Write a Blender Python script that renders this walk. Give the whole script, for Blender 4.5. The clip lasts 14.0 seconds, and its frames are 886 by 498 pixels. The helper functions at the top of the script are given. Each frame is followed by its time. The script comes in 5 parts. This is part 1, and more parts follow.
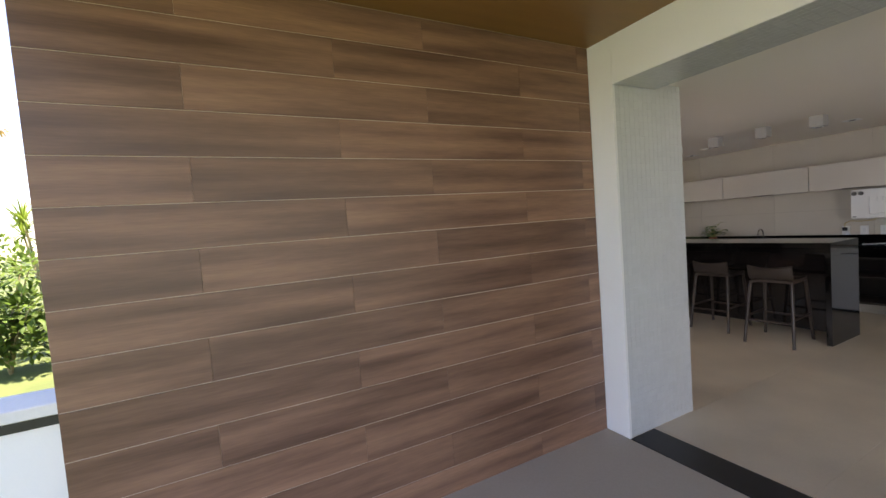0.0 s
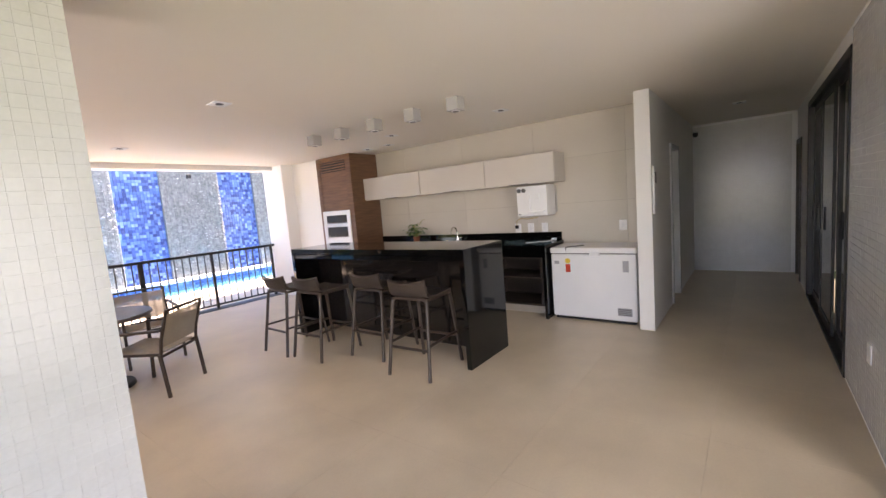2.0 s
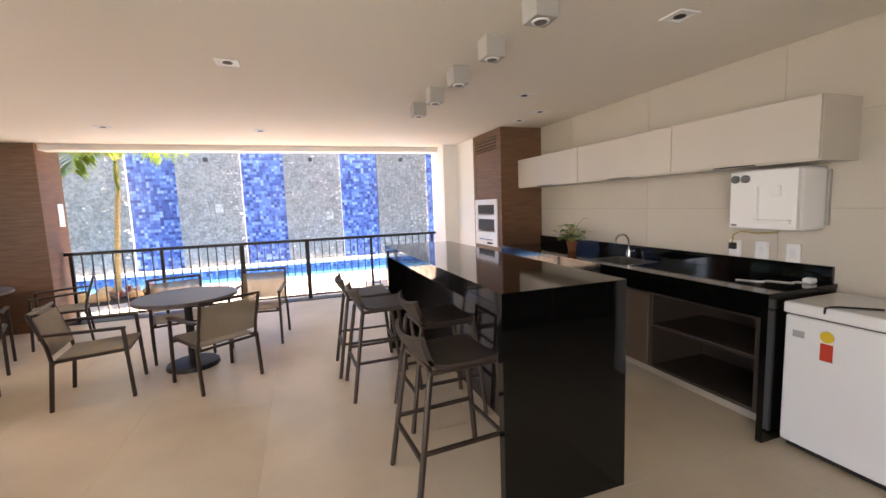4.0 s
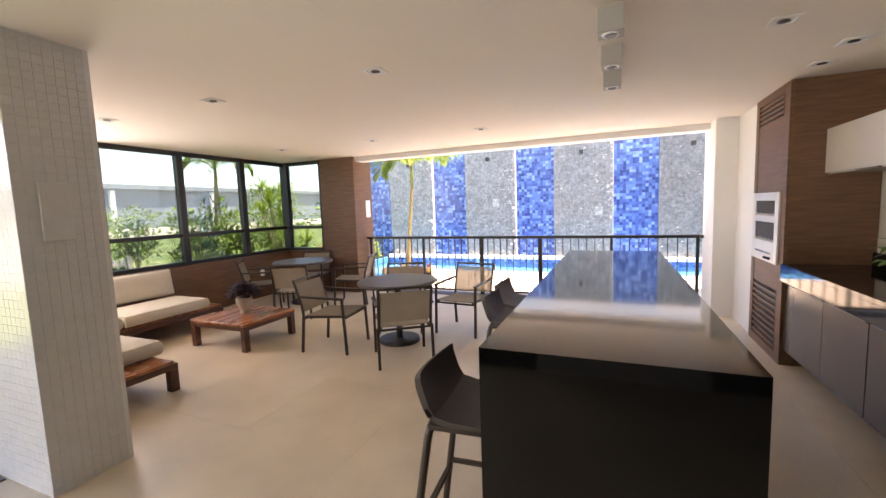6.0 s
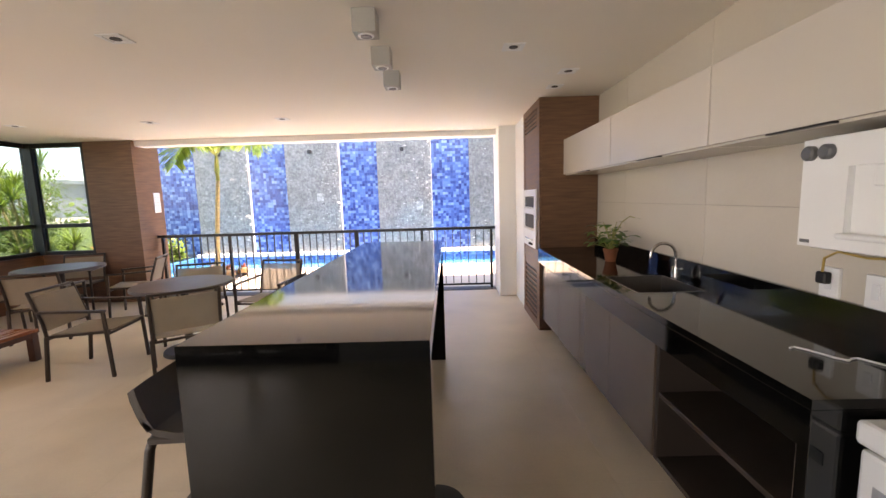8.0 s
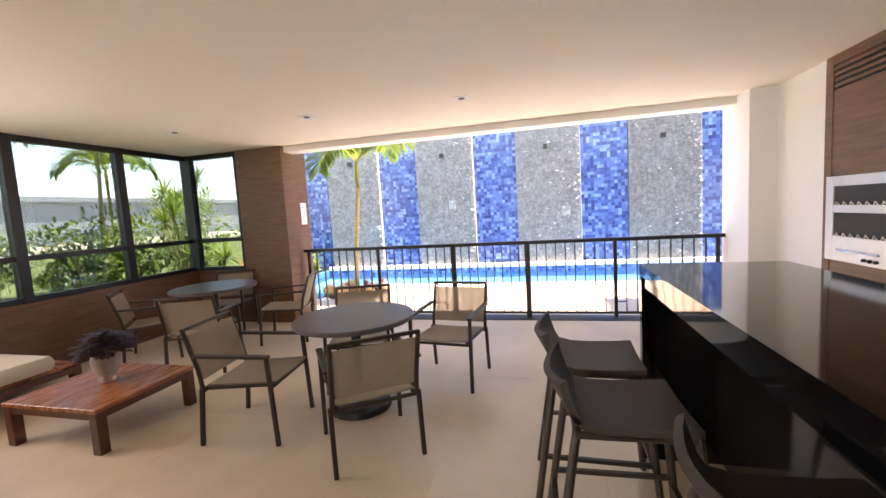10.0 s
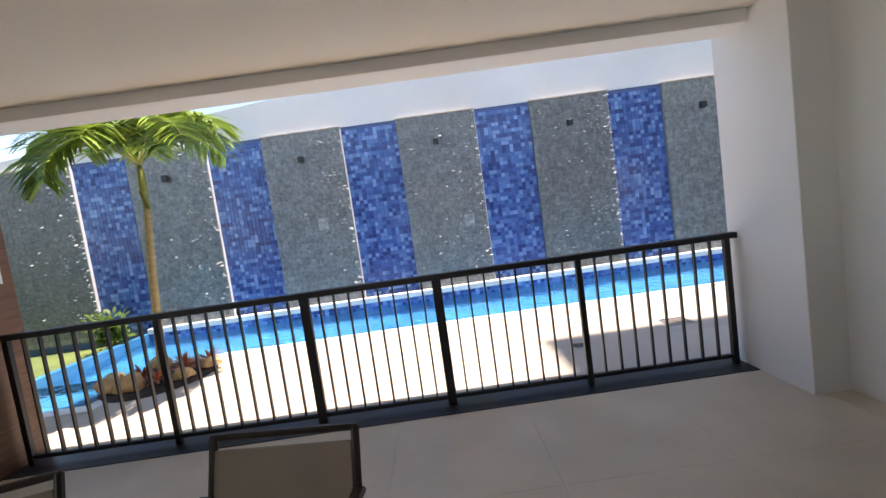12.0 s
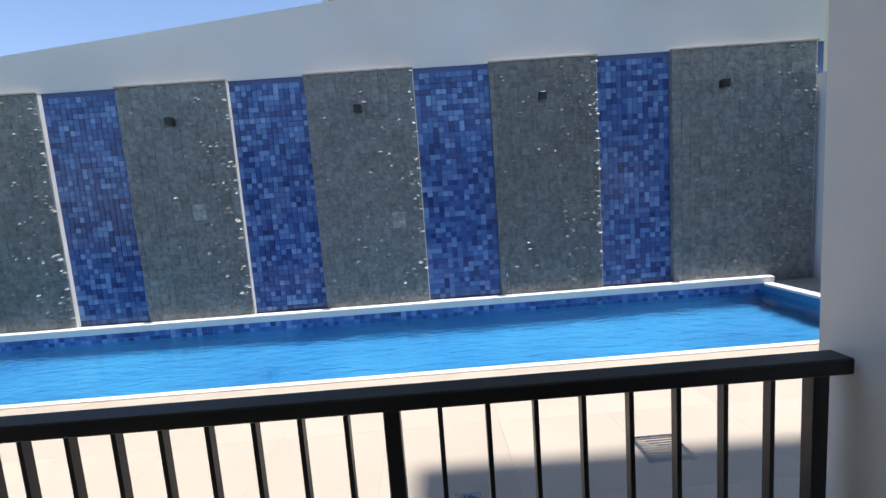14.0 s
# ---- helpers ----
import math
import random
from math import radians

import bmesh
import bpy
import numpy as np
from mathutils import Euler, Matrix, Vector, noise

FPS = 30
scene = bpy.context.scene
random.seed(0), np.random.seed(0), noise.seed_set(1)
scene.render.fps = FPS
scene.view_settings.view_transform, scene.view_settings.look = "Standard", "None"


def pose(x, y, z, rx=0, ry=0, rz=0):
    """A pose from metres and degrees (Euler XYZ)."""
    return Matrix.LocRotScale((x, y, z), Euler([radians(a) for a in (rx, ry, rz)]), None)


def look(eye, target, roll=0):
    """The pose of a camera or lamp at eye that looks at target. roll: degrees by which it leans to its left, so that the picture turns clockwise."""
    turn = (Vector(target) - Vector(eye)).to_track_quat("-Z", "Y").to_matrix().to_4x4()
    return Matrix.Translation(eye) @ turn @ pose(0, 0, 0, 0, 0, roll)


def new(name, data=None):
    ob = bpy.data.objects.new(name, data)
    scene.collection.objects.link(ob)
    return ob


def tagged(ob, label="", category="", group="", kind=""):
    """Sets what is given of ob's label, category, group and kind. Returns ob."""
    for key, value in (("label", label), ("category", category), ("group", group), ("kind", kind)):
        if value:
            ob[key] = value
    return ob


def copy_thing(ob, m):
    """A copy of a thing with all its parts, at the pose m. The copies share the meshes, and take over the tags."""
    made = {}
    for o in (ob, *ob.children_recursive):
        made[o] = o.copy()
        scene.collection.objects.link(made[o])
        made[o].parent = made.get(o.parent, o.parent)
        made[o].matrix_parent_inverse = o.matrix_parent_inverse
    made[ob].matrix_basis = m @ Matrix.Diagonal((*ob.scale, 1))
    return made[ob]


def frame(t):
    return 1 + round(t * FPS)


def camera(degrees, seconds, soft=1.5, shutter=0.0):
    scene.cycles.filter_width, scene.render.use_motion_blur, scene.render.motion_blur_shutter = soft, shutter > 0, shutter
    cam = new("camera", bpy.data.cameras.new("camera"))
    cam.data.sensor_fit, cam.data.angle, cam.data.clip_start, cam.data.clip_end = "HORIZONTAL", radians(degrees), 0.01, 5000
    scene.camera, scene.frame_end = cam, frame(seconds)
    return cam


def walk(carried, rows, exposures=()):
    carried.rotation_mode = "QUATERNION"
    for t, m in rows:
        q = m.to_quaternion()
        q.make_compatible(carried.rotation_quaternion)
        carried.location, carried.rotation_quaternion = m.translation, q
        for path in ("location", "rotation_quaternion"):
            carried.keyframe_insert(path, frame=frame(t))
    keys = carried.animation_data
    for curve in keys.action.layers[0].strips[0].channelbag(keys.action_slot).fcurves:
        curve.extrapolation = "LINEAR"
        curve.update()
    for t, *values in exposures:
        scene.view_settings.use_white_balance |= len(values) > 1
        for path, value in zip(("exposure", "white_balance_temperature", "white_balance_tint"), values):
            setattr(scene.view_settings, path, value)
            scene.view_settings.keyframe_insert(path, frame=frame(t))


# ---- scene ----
cam = camera(94.3, 14.0)
PATH = [
    (0, (0.046, -0.035, 1.631), (0.969, 1.735, 1.522), -4.3),
    (0.1, (0.202, -0.035, 1.626), (1.225, 1.682, 1.535), -4.7),
    (0.5, (0.796, -0.056, 1.582), (2.17, 1.391, 1.463), -3.7),
    (1, (1.497, -0.158, 1.542), (3.008, 1.143, 1.383), -4.2),
    (1.5, (2.139, -0.173, 1.538), (3.75, 0.995, 1.339), -3.3),
    (2, (2.745, -0.146, 1.56), (4.326, 1.059, 1.345), -4.7),
    (2.1, (2.874, -0.144, 1.56), (4.424, 1.101, 1.338), -5.5),
    (2.2, (2.999, -0.128, 1.556), (4.51, 1.158, 1.308), -5.2),
    (4.3, (5.195, 0.36, 1.562), (5.573, 2.313, 1.357), -1.9),
    (4.5, (5.352, 0.412, 1.562), (5.519, 2.394, 1.359), -1.8),
    (5, (5.716, 0.528, 1.576), (5.373, 2.488, 1.377), -1.1),
    (5.5, (5.971, 0.703, 1.554), (5.371, 2.599, 1.338), 0.1),
    (6, (6.166, 0.806, 1.561), (5.395, 2.641, 1.362), -2.0),
    (6.5, (6.325, 0.859, 1.572), (5.569, 2.701, 1.386), -3.2),
    (7, (6.446, 0.865, 1.556), (5.94, 2.791, 1.372), -3.1),
    (7.5, (6.527, 0.853, 1.547), (6.339, 2.834, 1.34), -2.5),
    (8, (6.571, 0.846, 1.532), (6.541, 2.831, 1.286), -1.7),
    (8.5, (6.438, 0.965, 1.515), (6.313, 2.942, 1.242), -1.0),
    (9, (6.059, 1.232, 1.522), (5.654, 3.174, 1.272), -0.9),
    (9.2, (5.911, 1.345, 1.52), (5.362, 3.255, 1.297), -1.3),
    (10.2, (5.17, 2.36, 1.505), (4.69, 4.30, 1.325), -4.0),
    (11.3, (4.977, 3.675, 1.468), (4.542, 5.62, 1.306), -7.4),
    (11.5, (4.963, 3.939, 1.479), (4.659, 5.91, 1.326), -7.7),
    (12, (5.074, 4.595, 1.468), (5.096, 6.589, 1.314), -8.0),
    (12.5, (5.266, 5.216, 1.477), (5.475, 7.198, 1.308), -7.2),
    (13, (5.574, 5.753, 1.495), (5.861, 7.725, 1.318), -6.7),
    (13.5, (5.986, 6.235, 1.509), (6.197, 8.216, 1.332), -5.5),
    (14, (6.272, 6.666, 1.53), (6.304, 8.653, 1.309), -4.2),
]
EXPOSURE = [(0.0, 2.1, 7400, 27), (0.5, 3.0, 7300, 25), (1.0, 3.15, 7500, 26), (2.2, 3.3, 8000, 30), (4.3, 3.2, 8500, 29), (9.2, 3.2, 8600, 29), (11.3, 2.2, 8000, 26), (12.0, 1.5, 7300, 20), (13.0, 0.95, 6700, 16), (14.0, 0.6, 6400, 14)]
walk(cam, [(t, look(eye, target, roll)) for t, eye, target, roll in PATH], EXPOSURE)

# ---- world and light ----
world = bpy.data.worlds.new("sky")
scene.world = world
world.use_nodes = True
wn = world.node_tree
sky = wn.nodes.new("ShaderNodeTexSky")
sky.sky_type, sky.sun_disc = "NISHITA", False
SUN_TO = Vector((-0.26, 0.006, -1.0)).normalized()      # the way the sunlight goes
sky.sun_elevation = math.asin(-SUN_TO.z)
sky.sun_rotation = math.atan2(-SUN_TO.x, -SUN_TO.y)
sky.air_density, sky.dust_density, sky.ozone_density = 1.0, 0.2, 2.0
wn.nodes["Background"].inputs["Strength"].default_value = 0.14
wn.links.new(sky.outputs[0], wn.nodes["Background"].inputs["Color"])
sun = new("sun", bpy.data.lights.new("sun", "SUN"))
sun.data.energy, sun.data.angle, sun.data.color = 4.6, radians(0.53), (1.0, 0.955, 0.88)
sun.rotation_euler = SUN_TO.to_track_quat("-Z", "Y").to_euler()
sun.location = (4, 9, 20)


def daylight(name, at, turn, w, h, watts):
    """An added area lamp: stands in for sky light in an opening, or fills a room."""
    ob = new(name, bpy.data.lights.new(name, "AREA"))
    ob.data.shape, ob.data.size, ob.data.size_y, ob.data.energy, ob.data.color = "RECTANGLE", w, h, watts, (0.56, 0.76, 1.0)
    ob.matrix_world = pose(*at, 90, 0, turn)
    return ob


daylight("daylight_west", (-0.66, -1.3, 1.5), -90, 3.2, 2.4, 3.2)
# fill lamp added behind door_1 to brighten hall and kitchen; no window there
room_fill = daylight("fill_room", (3.7, -2.2, 1.30), -34, 2.0, 2.0, 22).data
room_fill.color, room_fill.spread = (0.82, 0.89, 1.0), radians(100)
daylight("daylight_lounge", (-0.045, 3.27, 1.68), -90, 1.5, 1.6, 8).data.color = (0.84, 0.91, 1.0)
daylight("daylight_south", (0.9, -2.95, 1.5), 0, 3.0, 2.5, 0.6)


# ---- materials ----
def mat(name, c1, c2=None, scale=3.0, rough=0.5, rvar=0.12, bump=0.1, bscale=80.0, metal=0.0, stretch=(1, 1, 1),
        obj=0.0, isl=0.0, spec=0.5, fine=0.06, coat=0.0, detail=4.0, mesh=0.0, thin=0.0, world=False):
    """Two colours mixed by a broad noise, fine grain, varied gloss and a fine relief."""
    m = bpy.data.materials.new(name)
    m.use_nodes = True
    nt = m.node_tree
    n, l = nt.nodes, nt.links
    p = n["Principled BSDF"]
    tc = n.new("ShaderNodeTexCoord")
    mp = n.new("ShaderNodeMapping")
    mp.inputs["Scale"].default_value = stretch
    l.new(tc.outputs["Object"], mp.inputs[0])
    if world:   # one cloudy pattern runs on across the pieces
        l.new(n.new("ShaderNodeNewGeometry").outputs["Position"], mp.inputs[0])
    elif obj:   # no two pieces share one stretch of grain
        oi, vm = n.new("ShaderNodeObjectInfo"), n.new("ShaderNodeVectorMath")
        vm.operation = "MULTIPLY_ADD"
        l.new(oi.outputs["Random"], vm.inputs[0])
        vm.inputs[1].default_value = (31.0, 17.0, 23.0)
        l.new(tc.outputs["Object"], vm.inputs[2])
        l.new(vm.outputs[0], mp.inputs[0])
    c2 = c2 or tuple(v * 0.85 for v in c1)
    no = n.new("ShaderNodeTexNoise")
    no.inputs["Scale"].default_value, no.inputs["Detail"].default_value = scale, detail
    l.new(mp.outputs[0], no.inputs["Vector"])
    cr = n.new("ShaderNodeValToRGB")
    cr.color_ramp.elements[0].position, cr.color_ramp.elements[1].position = 0.3, 0.72
    cr.color_ramp.elements[0].color, cr.color_ramp.elements[1].color = (*c2, 1), (*c1, 1)
    l.new(no.outputs[0], cr.inputs[0])
    fn = n.new("ShaderNodeTexNoise")
    fn.inputs["Scale"].default_value, fn.inputs["Detail"].default_value = bscale, 3
    l.new(mp.outputs[0], fn.inputs["Vector"])
    hs = n.new("ShaderNodeHueSaturation")
    l.new(cr.outputs[0], hs.inputs["Color"])
    val = n.new("ShaderNodeMapRange")
    val.inputs["To Min"].default_value, val.inputs["To Max"].default_value = 1 - fine, 1 + fine
    l.new(fn.outputs[0], val.inputs["Value"])
    out = val.outputs[0]
    for amount, node, sock in ((obj, "ShaderNodeObjectInfo", "Random"), (isl, "ShaderNodeNewGeometry", "Random Per Island")):
        if amount:
            inf = n.new(node)
            mr = n.new("ShaderNodeMapRange")
            mr.inputs["To Min"].default_value, mr.inputs["To Max"].default_value = 1 - amount, 1 + amount
            l.new(inf.outputs[sock], mr.inputs["Value"])
            mu = n.new("ShaderNodeMath")
            mu.operation = "MULTIPLY"
            l.new(out, mu.inputs[0])
            l.new(mr.outputs[0], mu.inputs[1])
            out = mu.outputs[0]
    l.new(out, hs.inputs["Value"])
    l.new(hs.outputs[0], p.inputs["Base Color"])
    rr = n.new("ShaderNodeMapRange")
    rr.inputs["To Min"].default_value, rr.inputs["To Max"].default_value = max(0.02, rough - rvar), min(1, rough + rvar)
    l.new(no.outputs[0], rr.inputs["Value"])
    l.new(rr.outputs[0], p.inputs["Roughness"])
    p.inputs["Metallic"].default_value = metal
    p.inputs["Specular IOR Level"].default_value = spec
    p.inputs["Coat Weight"].default_value = coat
    p.inputs["Coat Roughness"].default_value = 0.08
    if mesh:    # an open weave lets part of the light straight through
        tr, mx = n.new("ShaderNodeBsdfTransparent"), n.new("ShaderNodeMixShader")
        mx.inputs[0].default_value = mesh
        l.new(p.outputs[0], mx.inputs[1])
        l.new(tr.outputs[0], mx.inputs[2])
        l.new(mx.outputs[0], n["Material Output"].inputs[0])
    if thin:    # a thin leaf glows when the sun stands behind it
        tl, mx = n.new("ShaderNodeBsdfTranslucent"), n.new("ShaderNodeMixShader")
        mx.inputs[0].default_value = thin
        l.new(hs.outputs[0], tl.inputs["Color"])
        l.new(p.outputs[0], mx.inputs[1])
        l.new(tl.outputs[0], mx.inputs[2])
        l.new(mx.outputs[0], n["Material Output"].inputs[0])
    if bump:
        b = n.new("ShaderNodeBump")
        b.inputs["Strength"].default_value, b.inputs["Distance"].default_value = bump, 0.01
        l.new(fn.outputs[0], b.inputs["Height"])
        l.new(b.outputs[0], p.inputs["Normal"])
    return m


def glass_mat(name, tint, gloss, rough=0.02):
    """A thin pane: clear with a tint, and a mirror-like part that grows at a slant."""
    m = bpy.data.materials.new(name)
    m.use_nodes = True
    n, l = m.node_tree.nodes, m.node_tree.links
    n.remove(n["Principled BSDF"])
    tr, gl, mx, fr, pw, mu = (n.new("ShaderNode" + k) for k in ("BsdfTransparent", "BsdfGlossy", "MixShader", "LayerWeight", "Math", "Math"))
    fr.inputs["Blend"].default_value = 0.5
    tr.inputs[0].default_value = (*tint, 1)
    gl.inputs["Roughness"].default_value = rough
    pw.operation, mu.operation = "POWER", "MULTIPLY_ADD"
    pw.inputs[1].default_value = 4.5
    mu.inputs[1].default_value, mu.inputs[2].default_value = 0.7 * gloss, 0.035 * gloss
    l.new(fr.outputs["Facing"], pw.inputs[0])
    l.new(pw.outputs[0], mu.inputs[0])
    l.new(mu.outputs[0], mx.inputs[0])
    l.new(tr.outputs[0], mx.inputs[1])
    l.new(gl.outputs[0], mx.inputs[2])
    l.new(mx.outputs[0], n["Material Output"].inputs[0])
    return m


M_FLOOR = mat("cement_porcelain", (0.70, 0.585, 0.44), (0.56, 0.46, 0.34), 1.5, 0.36, 0.10, 0.04, 60, obj=0.008, fine=0.05, detail=9, world=True)
M_GROUT = mat("floor_grout", (0.56, 0.46, 0.34), rough=0.45, bump=0.1)
M_CEIL = mat("ceiling_paint", (0.84, 0.785, 0.70), (0.82, 0.765, 0.68), 0.7, 0.85, 0.05, 0.03, 120, fine=0.01)
M_WHITE = mat("white_wall_paint", (0.86, 0.85, 0.825), (0.82, 0.81, 0.785), 0.9, 0.75, 0.08, 0.05, 110, fine=0.02)
M_OUTWHITE = mat("weathered_white_render", (0.70, 0.70, 0.70), (0.60, 0.60, 0.60), 0.6, 0.85, 0.06, 0.12, 70, fine=0.04)
M_WALLGROUT = mat("grey_beige_grout", (0.42, 0.375, 0.315), rough=0.8)
M_GREIGE = mat("greige_wall_tile", (0.55, 0.50, 0.425), (0.505, 0.455, 0.385), 1.3, 0.45, 0.08, 0.04, 50, obj=0.015, fine=0.03)
M_MOSAIC = mat("white_glass_mosaic", (0.64, 0.64, 0.63), (0.61, 0.61, 0.60), 6, 0.17, 0.05, 0.02, 60, isl=0.02)
M_MOSGROUT = mat("mosaic_grout", (0.74, 0.74, 0.73), rough=0.5, bump=0.1)
M_PLANK = mat("wood_look_porcelain", (0.30, 0.160, 0.100), (0.108, 0.052, 0.032), 1.0, 0.45, 0.1, 0.06, 13, stretch=(0.9, 12, 1), obj=0.15, fine=0.26, detail=11)
M_PLANKGROUT = mat("pale_grout", (0.62, 0.49, 0.39), rough=0.85)
M_PORCHCEIL = mat("amber_wood_ceiling", (0.30, 0.15, 0.045), (0.24, 0.115, 0.03), 2.0, 0.4, 0.1, 0.05, 40, stretch=(0.6, 7, 7))
M_WOOD = mat("walnut_laminate", (0.215, 0.108, 0.057), (0.12, 0.058, 0.031), 2.6, 0.5, 0.1, 0.06, 26, stretch=(1.2, 1.2, 16), obj=0.05, fine=0.13, detail=7)
M_TEAK = mat("oiled_red_hardwood", (0.40, 0.15, 0.062), (0.25, 0.082, 0.034), 3.0, 0.28, 0.08, 0.05, 40, stretch=(9, 0.9, 4), obj=0.12, fine=0.10, detail=6)
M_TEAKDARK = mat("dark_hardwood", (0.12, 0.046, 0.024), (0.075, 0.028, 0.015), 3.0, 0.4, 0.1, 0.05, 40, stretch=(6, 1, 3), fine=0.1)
M_GRANITE = mat("black_polished_granite", (0.0030, 0.0030, 0.0030), (0.002, 0.002, 0.002), 30, 0.06, 0.0, 0.0, 300, fine=0.1, spec=0.42)
M_SILL = mat("black_honed_granite", (0.022, 0.022, 0.024), (0.014, 0.014, 0.016), 20, 0.4, 0.1, 0.04, 200, fine=0.3)
M_DARKGLOSS = mat("dark_gloss_panel", (0.012, 0.009, 0.008), (0.009, 0.007, 0.006), 2, 0.08, 0.03, 0.0, 40, spec=0.45)
M_TAUPE = mat("taupe_gloss_front", (0.115, 0.085, 0.064), (0.102, 0.075, 0.056), 1.5, 0.22, 0.05, 0.0, 60, fine=0.02)
M_SHELF = mat("dark_shelf_laminate", (0.045, 0.033, 0.027), (0.035, 0.026, 0.021), 3, 0.45, 0.1, 0.03, 90)
M_PLINTH = mat("beige_plinth", (0.50, 0.45, 0.38), (0.46, 0.41, 0.34), 2, 0.5, 0.1, 0.03, 90)
M_CABWHITE = mat("pearl_grey_lacquer", (0.57, 0.525, 0.465), (0.54, 0.495, 0.44), 1.0, 0.25, 0.05, 0.0, 60, fine=0.01)
M_BLACKALU = mat("black_powder_coat", (0.014, 0.013, 0.013), (0.010, 0.010, 0.010), 8, 0.42, 0.1, 0.03, 200)
M_DARKBRONZE = mat("bronze_powder_coat", (0.040, 0.026, 0.018), (0.030, 0.019, 0.013), 8, 0.42, 0.08, 0.03, 220)
M_SLING = mat("beige_mesh_sling", (0.40, 0.33, 0.245), (0.35, 0.29, 0.215), 6, 0.75, 0.1, 0.2, 420, fine=0.14, mesh=0.30)
M_SLINGDARK = mat("brown_mesh_sling", (0.044, 0.031, 0.024), (0.036, 0.025, 0.019), 6, 0.6, 0.1, 0.2, 420, fine=0.14)
M_CUSHION = mat("ecru_woven_fabric", (0.60, 0.545, 0.455), (0.55, 0.50, 0.41), 5, 0.9, 0.05, 0.35, 260, fine=0.09)
M_TABLETOP = mat("grey_brown_tabletop", (0.105, 0.088, 0.090), (0.088, 0.074, 0.076), 3, 0.38, 0.08, 0.04, 140)
M_CHROME = mat("brushed_chrome", (0.62, 0.60, 0.57), (0.55, 0.53, 0.50), 4, 0.16, 0.06, 0.0, 80, metal=1.0)
M_STEEL = mat("stainless_steel", (0.56, 0.54, 0.50), (0.50, 0.48, 0.45), 3, 0.28, 0.08, 0.02, 90, metal=1.0)
# steel with the shade inside the recessed bowl put into its colour
M_SINKSTEEL = mat("shaded_sink_steel", (0.27, 0.26, 0.245), (0.22, 0.21, 0.20), 5, 0.34, 0.08, 0.03, 90, metal=0.9)
M_BRIGHTSTEEL = mat("satin_steel_trim", (0.78, 0.77, 0.75), (0.70, 0.69, 0.67), 3, 0.42, 0.08, 0.02, 90, metal=0.7)
M_PLASTIC = mat("white_plastic", (0.80, 0.80, 0.79), (0.77, 0.77, 0.76), 2, 0.3, 0.05, 0.0, 60, fine=0.01)
M_ENAMEL = mat("white_enamel", (0.78, 0.785, 0.79), (0.74, 0.745, 0.75), 1.5, 0.24, 0.05, 0.0, 60, fine=0.01)
M_GREYPL = mat("grey_plastic", (0.12, 0.12, 0.125), (0.10, 0.10, 0.10), 4, 0.4)
M_LAMPGREY = mat("grey_white_lamp_housing", (0.41, 0.395, 0.37), (0.38, 0.365, 0.34), 4, 0.5, 0.1, 0.0)
M_BLACK = mat("matt_black", (0.010, 0.010, 0.011), (0.007, 0.007, 0.008), 5, 0.55, 0.1, 0.05)
M_DECK = mat("cream_stone_paving", (0.47, 0.41, 0.335), (0.43, 0.37, 0.30), 1.2, 0.7, 0.1, 0.1, 60, obj=0.03, fine=0.06)
M_DECKGROUT = mat("deck_grout", (0.45, 0.39, 0.315), rough=0.9)
M_GROUND = mat("garden_lawn", (0.14, 0.18, 0.05), (0.075, 0.11, 0.03), 0.8, 0.95, 0.05, 0.4, 25, fine=0.2)
M_SLATE = mat("green_grey_rough_stone", (0.255, 0.262, 0.252), (0.118, 0.128, 0.129), 15, 0.48, 0.16, 1.0, 46, isl=0.16, obj=0.16, fine=0.36, detail=10)
# pale square stones, and chips whose paleness stands for glints of sun
M_CHIP = mat("pale_stone_and_glint", (0.46, 0.47, 0.455), (0.21, 0.22, 0.215), 14, 0.5, 0.1, 0.6, 60, isl=0.3, fine=0.3)
M_PLANTLEAF = mat("glossy_green_leaf", (0.10, 0.21, 0.035), (0.055, 0.13, 0.022), 7, 0.4, 0.1, 0.05, 40, isl=0.4)
M_SHRUBLEAF = mat("bright_shrub_leaf", (0.19, 0.28, 0.05), (0.08, 0.15, 0.025), 2, 0.5, 0.1, 0.05, 40, isl=0.45, thin=0.4)
M_PALMLEAF = mat("palm_leaflet", (0.30, 0.40, 0.06), (0.17, 0.27, 0.04), 2, 0.38, 0.1, 0.05, 40, isl=0.4, thin=0.3)
M_DRYLEAF = mat("straw_palm_leaf", (0.42, 0.33, 0.13), (0.28, 0.20, 0.07), 2, 0.6, 0.1, 0.05, 40, isl=0.35, thin=0.3)
M_PURPLE = mat("dark_purple_leaf", (0.045, 0.018, 0.030), (0.025, 0.010, 0.017), 8, 0.6, 0.1, 0.1, 60, isl=0.4)
M_REDLEAF = mat("red_bromeliad_leaf", (0.55, 0.12, 0.05), (0.40, 0.14, 0.05), 4, 0.45, 0.1, 0.05, 40, isl=0.4)
M_TRUNK = mat("pale_palm_trunk", (0.46, 0.37, 0.19), (0.30, 0.235, 0.11), 9, 0.85, 0.1, 0.6, 26, stretch=(1, 1, 3.5), fine=0.18)
M_CROWNSHAFT = mat("yellow_green_crownshaft", (0.33, 0.34, 0.10), (0.25, 0.27, 0.07), 4, 0.5, 0.1, 0.1, 30, stretch=(1, 1, 0.4))
M_ROCK = mat("ochre_boulder", (0.60, 0.40, 0.19), (0.42, 0.26, 0.12), 6, 0.85, 0.1, 0.6, 22, fine=0.2)
M_TERRACOTTA = mat("terracotta", (0.33, 0.105, 0.045), (0.26, 0.08, 0.035), 8, 0.8, 0.1, 0.2, 60)
